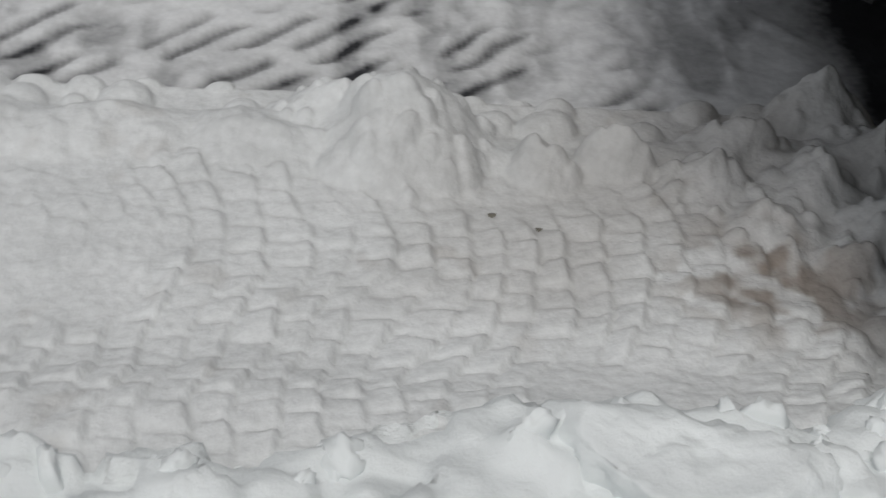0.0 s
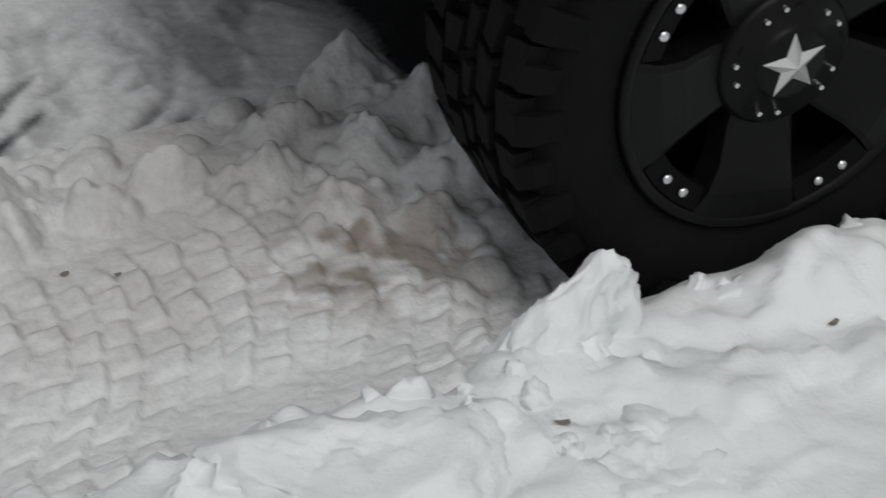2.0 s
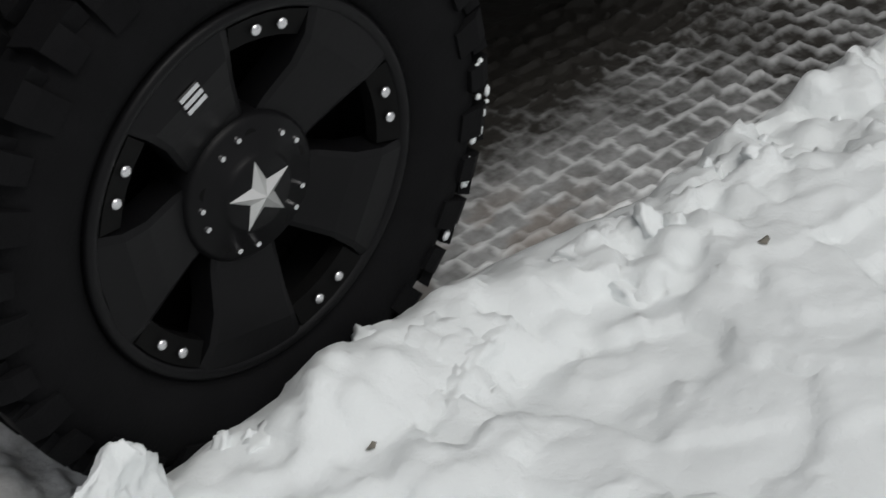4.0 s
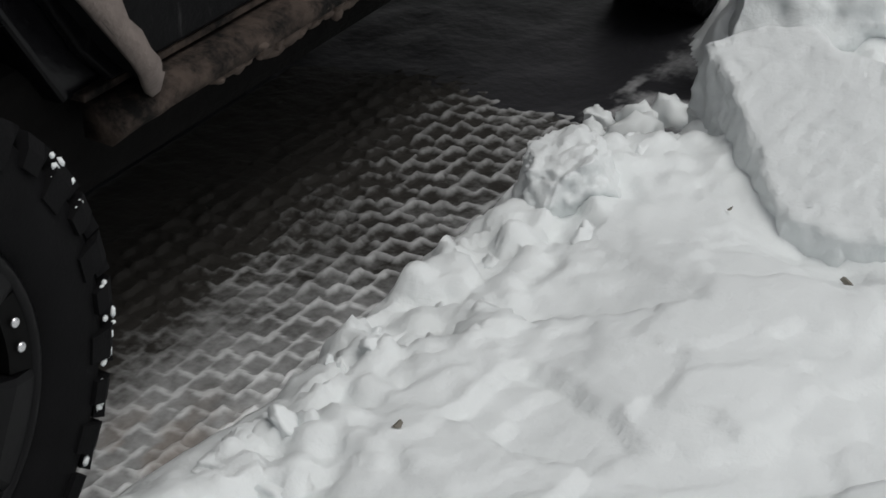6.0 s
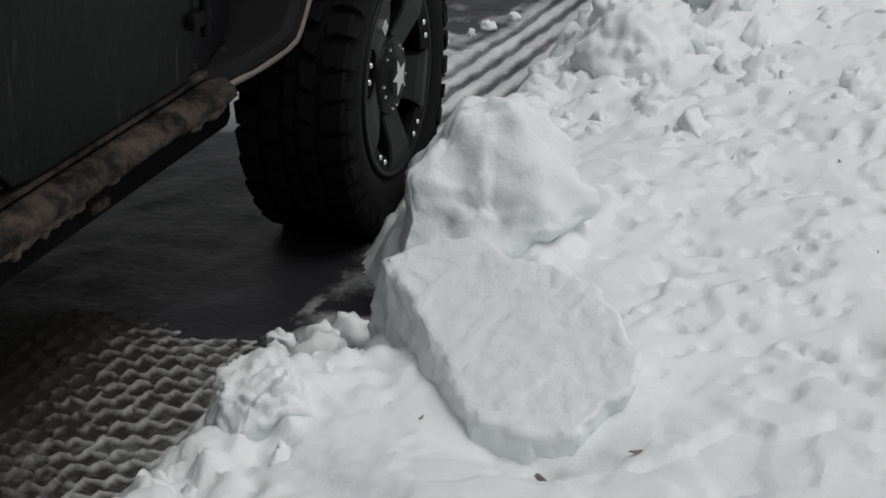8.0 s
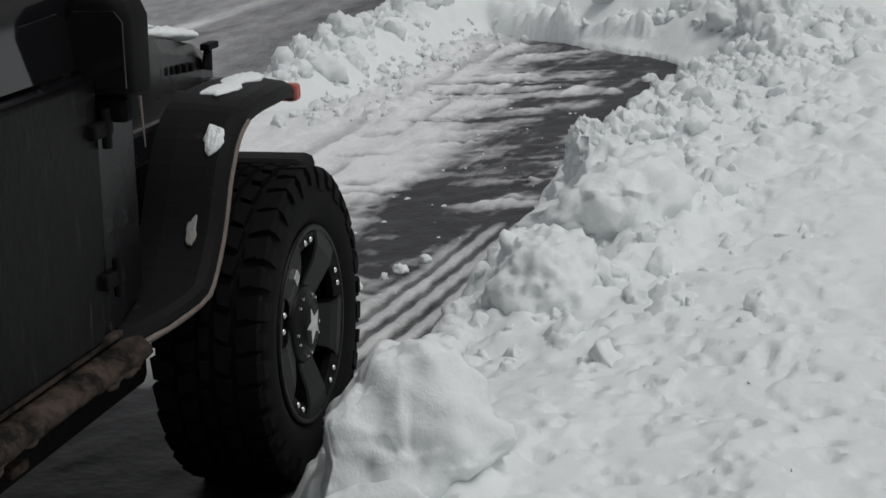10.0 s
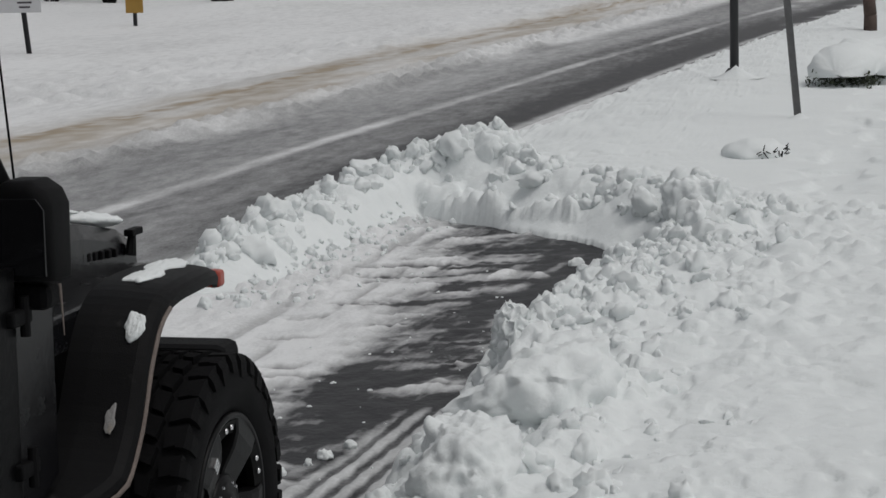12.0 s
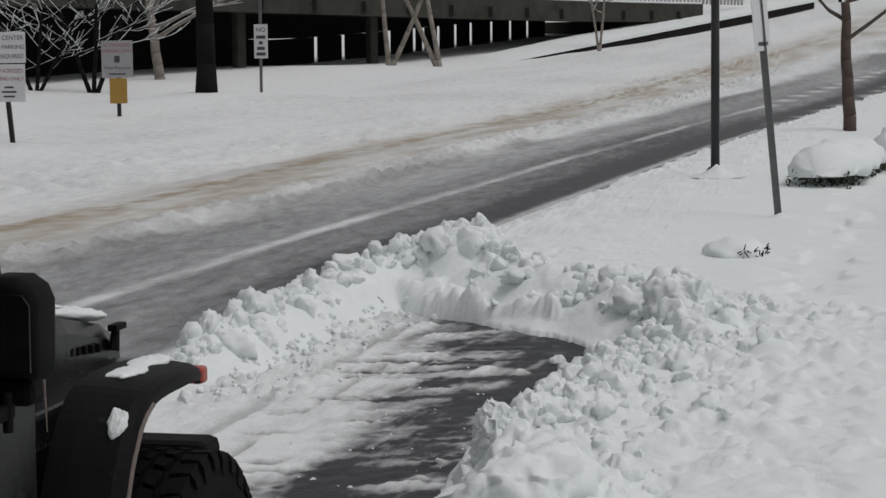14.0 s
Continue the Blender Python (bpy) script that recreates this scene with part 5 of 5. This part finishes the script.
lamp = thing("street_lamp", "slim black street lamp post standing in snow", "lamp post", at=(0.44, 20.5, bz(0.44, 20.5) - 0.1))
bm = bmesh.new()
rod(bm, (0, 0, 0), (-0.03, 0, 5.2), 0.055, 0.045, 16)
part("post", bm, post_black, lamp, smooth=True)
bm = bmesh.new()
lathe(bm, [(0.14, 0.0), (0.14, 0.12), (0.075, 0.2), (0.06, 0.2), (0.06, 0.0)], 24)
part("base", bm, post_black, lamp).rotation_euler = (0, radians(-90), 0)
bm = bmesh.new()
lathe(bm, [(0.02, 0.0), (0.16, 0.02), (0.2, 0.3), (0.12, 0.42), (0.02, 0.5)], 24)
head = part("lantern", bm, post_black, lamp)
head.rotation_euler, head.location = (0, radians(-90), 0), (-0.03, 0, 5.2)
mound("snow_mound", (0.46, 20.45, bz(0.46, 20.45)), 0.34, 0.16, "small snow drift round a lamp post", 2)


def text(body, size, at, mat, parent, name="lettering", align="CENTER"):
    c = bpy.data.curves.new(name, "FONT")
    c.body, c.size, c.align_x, c.align_y = body, size, align, "CENTER"
    c.extrude = 0.001
    c.materials.append(mat)
    ob = new(name, c)
    ob.parent = parent
    ob.matrix_local = pose(*at, 90, 0, 0)
    return ob


def bars(x0, x1, z, h, y, mat, parent):
    bm = bmesh.new()
    box(bm, x0, x1, y - 0.003, y, z - h / 2, z + h / 2)
    part("lettering", bm, mat, parent)


def plate(sign, x0, x1, z0, z1, mat, name="sign_plate", y=-0.03):
    bm = bmesh.new()
    box(bm, x0, x1, y - 0.004, y + 0.004, z0, z1, 0.003, 1)
    return part(name, bm, mat, sign)


def post(sign, height, lean=0.0, r=0.035, mat=None):
    bm = bmesh.new()
    for x0, x1, y0, y1 in ((-r, r, 0.012, 0.018), (-r, -r + 0.008, -0.014, 0.016), (r - 0.008, r, -0.014, 0.016)):
        box(bm, x0, x1, y0, y1, -0.25, height)
    ob = part("sign_post", bm, mat or steel_post, sign)
    ob.rotation_euler = (0, radians(lean), 0)
    return ob


# leaning post with a narrow turned plate
s = thing("street_sign", "leaning steel sign post with a pale turned plate", "sign", at=(1.27, 16.1, bz(1.27, 16.1)))
post(s, 2.6, -5.6)
p = plate(s, -0.15, 0.15, 1.62, 2.25, sign_white, y=0)
p.matrix_local = pose(0, 0, 0, 0, -5.6, 0) @ pose(0, -0.02, 0, 0, 0, 62)
bars(-0.09, 0.09, 1.69, 0.035, -0.006, sign_ink, p)
mound("snow_mound", (1.29, 16.05, bz(1.29, 16.05)), 0.25, 0.07, "small snow drift at the foot of a sign post", 4)

s = thing("parking_sign", "two white parking plates on a dark leaning post", "sign", at=(-11.36, 25.9, gz(-11.36, 25.9)))
post(s, 1.9, -5, 0.04, post_black)
k = s.location.z
p = plate(s, -0.55, 0.29, 2.12 - k, 2.63 - k, sign_white)
text("CE CENTER", 0.105, (0.26, -0.036, 2.53 - k), sign_ink, p, align="RIGHT")
text("RVED PARKING", 0.095, (0.27, -0.036, 2.38 - k), sign_ink, p, align="RIGHT")
text("AL REQUIRED", 0.095, (0.26, -0.036, 2.23 - k), sign_ink, p, align="RIGHT")
p = plate(s, -0.55, 0.27, 1.48 - k, 2.10 - k, sign_white)
text("AUTHORIZED", 0.095, (0.24, -0.036, 1.99 - k), sign_red, p, align="RIGHT")
text("PARKING ONLY", 0.09, (0.25, -0.036, 1.86 - k), sign_red, p, align="RIGHT")
for j, w in enumerate((0.16, 0.26, 0.20)):
    bars(-0.02 - w / 2, -0.02 + w / 2, 1.72 - k - 0.075 * j, 0.03, -0.034, sign_ink, p)

s = thing("parking_sign", "grey-white parking plate above an ochre board", "sign", at=(-12.70, 33.9, gz(-12.7, 33.9)))
post(s, 1.6, 0, 0.04, post_black)
k = s.location.z
p = plate(s, -0.36, 0.34, 1.88 - k, 2.66 - k, sign_grey)
text("AUTHORIZED", 0.10, (-0.01, -0.036, 2.56 - k), sign_red, p)
text("PARKING ONLY", 0.10, (-0.01, -0.036, 2.44 - k), sign_red, p)
bars(-0.07, 0.05, 2.27 - k, 0.14, -0.034, sign_ink, p)
text("Decal Required", 0.095, (-0.01, -0.036, 2.09 - k), sign_ink, p)
bars(-0.2, 0.18, 1.96 - k, 0.03, -0.034, sign_ink, p)
plate(s, -0.19, 0.20, 1.34 - k, 1.87 - k, sign_yellow, "ochre_board")

s = thing("street_sign", "narrow white sign on a tall thin steel post", "sign", at=(-11.92, 41.4, gz(-11.92, 41.4)))
post(s, 3.2, 0, 0.035)
k = s.location.z
p = plate(s, -0.16, 0.20, 2.35 - k, 3.20 - k, sign_white)
text("NO", 0.16, (0.02, -0.036, 3.06 - k), sign_ink, p)
for j, w in enumerate((0.24, 0.10, 0.20, 0.24)):
    bars(0.02 - w / 2, 0.02 + w / 2, 2.88 - k - 0.14 * j, 0.08, -0.034, sign_ink, p)


# trees
def limb(bm, a, d, length, r, depth, rnd, snowbm=None, spread=0.55, up=0.15):
    d = d.normalized()
    segs, p = 4, Vector(a)
    for k in range(segs):
        q = p + d * (length / segs)
        r1 = r * (1 - 0.5 * (k + 1) / segs)
        rod(bm, p, q, r * (1 - 0.5 * k / segs), r1, 7)
        if snowbm is not None and abs(d.z) < 0.85 and r < 0.09:
            rod(snowbm, p + Vector((0, 0, r * 0.8)), q + Vector((0, 0, r1 * 0.8)), max(r * 0.5, 0.008), max(r1 * 0.5, 0.006), 5)
        p = q
        d = (d + Vector((rnd.gauss(0, 0.14), rnd.gauss(0, 0.14), rnd.gauss(up * 0.5, 0.1)))).normalized()
        if depth and k >= 1:
            side = (d + Vector((rnd.gauss(0, spread), rnd.gauss(0, spread), rnd.gauss(up, 0.3)))).normalized()
            limb(bm, p, side, length * rnd.uniform(0.45, 0.7), r1 * 0.6, depth - 1, rnd, snowbm, spread, up)


def tree(label, at, trunk_r, height, stems, mat, seed, limbs=5, depth=2, spread=0.6, snowy=True, reach=1.6, up=0.15):
    rnd = random.Random(seed)
    t = thing("tree", label, "tree", at=at)
    tb, lb, sb = bmesh.new(), bmesh.new(), bmesh.new()
    for lean in stems:
        d = Vector((lean[0], lean[1], 1)).normalized()
        p, n = Vector((lean[0] * -0.0, 0, -0.3)), 8
        for k in range(n):
            r0, r1 = trunk_r * (1.25 if k == 0 else 1 - 0.4 * k / n), trunk_r * (1 - 0.4 * (k + 1) / n)
            q = p + d * ((height + 0.3) / n) + Vector((rnd.gauss(0, trunk_r * 0.12), rnd.gauss(0, trunk_r * 0.12), 0))
            rod(tb, p, q, r0, r1, 12)
            p = q
            if k >= n - limbs:
                a = rnd.uniform(0, 6.28)
                limb(lb, p, Vector((math.cos(a), 0.5 * math.sin(a), rnd.uniform(0.2, 0.7))), reach * rnd.uniform(0.7, 1.2), r1 * 0.5, depth, rnd,
                     sb if snowy else None, spread, up)
    part("trunk", tb, mat, t, smooth=True)
    tagged(part("crown", lb, mat, t), kind="stuff")
    if snowy:
        tagged(part("branch_snow", sb, snow_mat, t, "snow lying along the branches"), kind="stuff")
    return t


tree("thick dark bare tree trunk rising from a snow drift", (-12.74, 39.58, gz(-12.74, 39.58)), 0.24, 7.5, [(0.0, 0)], bark, 3, limbs=4, depth=2, reach=3)
tree("pale small bare tree with snow-lined spreading branches", (-17.83, 50.12, gz(-17.83, 50.12)), 0.17, 2.7, [(-0.12, 0)], pale_bark, 5, limbs=5, depth=2, spread=0.5, reach=2.6, up=0.05)
tree("low bare shrub tree with many snowy stems", (-17.5, 44.0, gz(-17.5, 44)), 0.07, 2.4, [(-0.4, 0.1), (0.05, 0), (0.35, 0.1)], bark, 7, limbs=5, depth=2, reach=1.5)
tree("low bare shrub with snowy stems", (-19.2, 44.0, gz(-19.2, 44)), 0.06, 2.2, [(-0.5, 0.1), (0.1, 0), (0.5, 0.1)], bark, 8, limbs=6, depth=2, reach=1.4)
tree("bare tree of crossing pale stems before the overpass", (-13.0, 60.0, gz(-13.0, 60)), 0.10, 4.0, [(0.45, 0), (-0.10, 0)], pale_bark, 9, limbs=3, depth=2, reach=1.6)
tree("bare tree of leaning pale stems before the overpass", (-11.15, 60.0, gz(-11.15, 60)), 0.10, 4.0, [(-0.45, 0), (-0.2, 0)], pale_bark, 12, limbs=3, depth=2, reach=1.6)
tree("young bare tree by the retaining wall", (-6.9, 72.0, 3.0), 0.06, 3.2, [(0.1, 0), (-0.15, 0)], pale_bark, 10, limbs=5, depth=2, reach=1.2)
tree("slim brown street tree behind the snowy hedge", (2.30, 30.0, gz(2.3, 30)), 0.125, 2.3, [(-0.05, 0)], street_bark, 11, limbs=3, depth=2, reach=1.8, up=0.4)


# snow-covered hedge: leaves below, snow cap above
def hedge(label, x0, y0, x1, y1, half, high, seed):
    h = thing("hedge", label, "hedge")
    rnd = random.Random(seed)
    bm = bmesh.new()
    n = int(900 * math.hypot(x1 - x0, y1 - y0))
    verts, faces = [], []
    za, zb = bz(x0, y0), bz(x1, y1)
    for _ in range(n):
        t, u, w = rnd.random(), rnd.uniform(-1, 1), rnd.random()
        x, y = x0 + t * (x1 - x0) + u * half, y0 + t * (y1 - y0) + rnd.uniform(-0.1, 0.1) * half
        z = za + t * (zb - za) - 0.12 + w * high * 0.75 * math.sqrt(max(0.05, 1 - 0.6 * u * u))
        a, b = Vector((rnd.gauss(0, 1), rnd.gauss(0, 1), rnd.gauss(0, 1))).normalized() * 0.035, Vector((rnd.gauss(0, 1), rnd.gauss(0, 1), rnd.gauss(0, 1))).normalized() * 0.02
        i, c = len(verts), Vector((x, y, z))
        verts += [c - a, c + b, c + a, c - b]
        faces.append((i, i + 1, i + 2, i + 3))
    mesh = bpy.data.meshes.new("leaves")
    mesh.from_pydata([tuple(v) for v in verts], [], faces)
    link("leaves", mesh, leaf_mat, h, smooth=False)
    bm = bmesh.new()
    rows = []
    m = 26
    for k in range(m + 1):
        t = k / m
        cx, cy = x0 + t * (x1 - x0), y0 + t * (y1 - y0)
        end = math.sqrt(max(0.0, 1 - (2 * t - 1) ** 6)) * 0.9 + 0.1
        base = za + t * (zb - za) - 0.1
        rows.append([])
        for j in range(17):
            a = math.pi * j / 16
            wob = 1 + 0.18 * noise.noise((cx * 2.3 + math.cos(a), cy * 2.3, math.sin(a) * 1.5 + seed)) + 0.12 * noise.noise((cx * 7 + 3 * math.cos(a), cy * 7, math.sin(a) * 4))
            zz = base + high * (0.45 + 0.62 * math.sin(a) * wob * end) + 0.10 * noise.noise((cx * 3, cy * 3, j * 0.6)) * (abs(math.cos(a)))
            rows[-1].append(bm.verts.new((cx + half * 1.12 * math.cos(a) * end * wob, cy + (0.3 * (t - 0.5)) * (1 - end), zz)))
    for p, q in zip(rows, rows[1:]):
        for j in range(16):
            bm.faces.new((p[j], p[j + 1], q[j + 1], q[j]))
        bm.faces.new((p[16], p[0], q[0], q[16]))
    bm.faces.new(rows[0])
    bm.faces.new(rows[-1][::-1])
    bmesh.ops.recalc_face_normals(bm, faces=bm.faces)
    part("snow_cap", bm, snow_mat, h, "thick rounded snow cap", smooth=True)


hedge("dark clipped hedge under a thick rounded snow cap", 1.66, 19.35, 2.20, 21.8, 0.38, 0.54, 3)
hedge("dark clipped hedge loaded with snow", 2.72, 22.2, 3.7, 26.8, 0.46, 0.62, 6)

# a small shrub buried under a snow dome, its twigs showing on one side
b = thing("buried_shrub", "low shrub buried under a rounded snow dome", "shrub", at=(0.98, 12.9, bz(0.98, 12.9)))
bm = bmesh.new()
made = bmesh.ops.create_icosphere(bm, subdivisions=4, radius=1.0)["verts"]
for v in made:
    s = 1 + 0.12 * noise.noise(v.co * 2)
    v.co = Vector((v.co.x * 0.26 * s, v.co.y * 0.34 * s, v.co.z * 0.13 * s + 0.005))
part("snow_cap", bm, snow_mat, b, smooth=True)
bm = bmesh.new()
rnd2 = random.Random(5)
for _ in range(26):
    a = rnd2.uniform(-1.5, 0.25)
    p = Vector((0.25 * math.cos(a), 0.33 * math.sin(a), rnd2.uniform(0.0, 0.07)))
    rod(bm, p, p + Vector((rnd2.uniform(0.0, 0.04), rnd2.uniform(-0.05, 0.0), rnd2.uniform(-0.05, 0.05))), 0.006, 0.003, 5)
tagged(part("twigs", bm, bark, b, "dark twigs poking out of the snow"), kind="stuff")

# ---- the overpass beyond the street ----
bridge = thing("overpass", "dark weathered concrete overpass with snow along its deck", "bridge", kind="structure")
BA, BD = Vector((-19.0, 51.0, 0)), Vector((0.359, 0.933, 0))
BN = Vector((-0.933, 0.359, 0))


def along(s, back, z):
    p = BA + BD * s + BN * back
    return (p.x, p.y, z)


def deck_z(s):
    return 4.05 + 0.008 * s + 0.0004 * max(0, s - 20) ** 2


def strip(name, s0, s1, b0, b1, lo, hi, mat, parent, n=24, label=""):
    bm = bmesh.new()
    rows = []
    for k in range(n + 1):
        s = s0 + (s1 - s0) * k / n
        rows.append([bm.verts.new(v) for v in (along(s, b0, lo(s)), along(s, b1, lo(s)), along(s, b1, hi(s)), along(s, b0, hi(s)))])
    for p, q in zip(rows, rows[1:]):
        for j in range(4):
            bm.faces.new((p[j], p[(j + 1) % 4], q[(j + 1) % 4], q[j]))
    bm.faces.new(rows[0])
    bm.faces.new(rows[-1][::-1])
    bmesh.ops.recalc_face_normals(bm, faces=bm.faces)
    return part(name, bm, mat, parent, label)


strip("deck", -45, 42, 0.0, 4.4, lambda s: deck_z(s) + 0.15, lambda s: deck_z(s) + 0.75, concrete, bridge)
strip("edge_beam", -45, 42, -0.25, 0.35, lambda s: deck_z(s), lambda s: deck_z(s) + 0.9, concrete, bridge)
strip("deck_snow", -45, 42, -0.20, 4.3, lambda s: deck_z(s) + 0.904, lambda s: deck_z(s) + 1.0, snow_mat, bridge, label="thin snow along the deck's edge")
for s in (-22, -14, 6.3, 14.3):
    bm = bmesh.new()
    x, y, _ = along(s, 1.0, 0)
    box(bm, -0.14, 0.14, -0.24, 0.24, -0.5, deck_z(s) + 0.15, 0.04, 1)
    part("column", bm, concrete, bridge).matrix_local = pose(x, y, 0, 0, 0, -21)
# board fence under the deck, with slots of daylight between some boards
fence_foot = lambda s: gz(*along(s, 4.1, 0)[:2]) - 0.4
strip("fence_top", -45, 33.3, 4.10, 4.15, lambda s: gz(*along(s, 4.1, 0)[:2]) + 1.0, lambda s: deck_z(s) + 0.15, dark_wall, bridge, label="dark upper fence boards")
slots = [-45.0, -30.0, -18.0, -8.0, -2.0, 3.0, 7.0, 11.0, 14.75, 16.6, 18.65, 19.9, 21.8, 22.5, 23.7, 25.1, 26.4, 28.2, 29.9, 31.5, 33.3]
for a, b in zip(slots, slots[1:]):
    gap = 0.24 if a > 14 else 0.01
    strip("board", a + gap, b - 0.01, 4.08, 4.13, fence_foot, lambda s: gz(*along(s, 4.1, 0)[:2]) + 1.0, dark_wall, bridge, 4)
strip("abutment", 34.6, 42, 0.3, 5, lambda s: -0.5, lambda s: deck_z(s) + 0.1, concrete, bridge, label="grey concrete abutment")
for k in range(16):
    s = -6 + 3.0 * k
    bm = bmesh.new()
    x, y, _ = along(s, -0.34, 0)
    box(bm, -0.10, 0.12, -0.12, 0.12, deck_z(s) + 0.10, deck_z(s) + 0.52, 0.02, 1)
    part("bracket", bm, concrete, bridge).matrix_local = pose(x, y, 0, 0, 0, -21)
for k in range(40):
    s = 30 + 0.45 * k
    bm = bmesh.new()
    x, y, _ = along(s, 0.0, 0)
    z0 = deck_z(min(s, 42)) + 0.9 + 0.02 * max(0, s - 42)
    box(bm, -0.05, 0.05, -0.05, 0.05, z0, z0 + 0.8)
    part("baluster", bm, pale_conc, bridge).matrix_local = pose(x, y, 0, 0, 0, -21)
strip("handrail", 30, 48, -0.1, 0.1, lambda s: deck_z(min(s, 42)) + 1.7 + 0.02 * max(0, s - 42), lambda s: deck_z(min(s, 42)) + 1.85 + 0.02 * max(0, s - 42), pale_conc, bridge)

# low retaining wall that climbs beside the street, with snow on top
wall = thing("retaining_wall", "low dark retaining wall topped with snow", "wall", kind="structure")
KA, KB = Vector((-10.2, 63.6, 0)), Vector((1.9, 100.9, 0))
KD = (KB - KA).normalized()
KN = Vector((-KD.y, KD.x, 0))
for name, back0, back1, lo, hi, mat in (("wall_face", 0.0, 0.4, -0.5, 0.10, dark_wall), ("wall_snow", -0.05, 3.0, 0.104, 0.24, snow_mat)):
    bm = bmesh.new()
    rows = []
    for k in range(21):
        t = k / 20
        p = KA + (KB - KA) * t
        z = 2.12 + 0.85 * t + 2.85 * t
        tall = 0.25 + 0.75 * min(1, t * 3)
        q0, q1 = p + KN * back0, p + KN * back1
        rows.append([bm.verts.new(v) for v in ((q0.x, q0.y, z + lo), (q1.x, q1.y, z + lo), (q1.x, q1.y, z + hi * tall), (q0.x, q0.y, z + hi * tall))])
    for p, q in zip(rows, rows[1:]):
        for j in range(4):
            bm.faces.new((p[j], p[(j + 1) % 4], q[(j + 1) % 4], q[j]))
    bm.faces.new(rows[0])
    bm.faces.new(rows[-1][::-1])
    bmesh.ops.recalc_face_normals(bm, faces=bm.faces)
    part(name, bm, mat, wall)

# woods far behind
rnd = random.Random(77)
woods_b, woods_s = bmesh.new(), bmesh.new()
for _ in range(60):
    x, y = rnd.uniform(-70, 10), rnd.uniform(105, 135)
    h, r = rnd.uniform(8, 13), rnd.uniform(0.12, 0.3)
    rod(woods_b, (x, y, 2), (x + rnd.gauss(0, 0.4), y, 4 + h), r, r * 0.3, 6)
    for _ in range(7):
        z = rnd.uniform(4, 3 + h)
        rod(woods_b, (x, y, z), (x + rnd.gauss(0, 1.8), y + rnd.gauss(0, 1), z + rnd.uniform(0.5, 2)), r * 0.4, 0.03, 5)
woods = part("far_woods", woods_b, bark, None)
tagged(woods, "bare grey winter woods far beyond the overpass", "woods", kind="stuff")
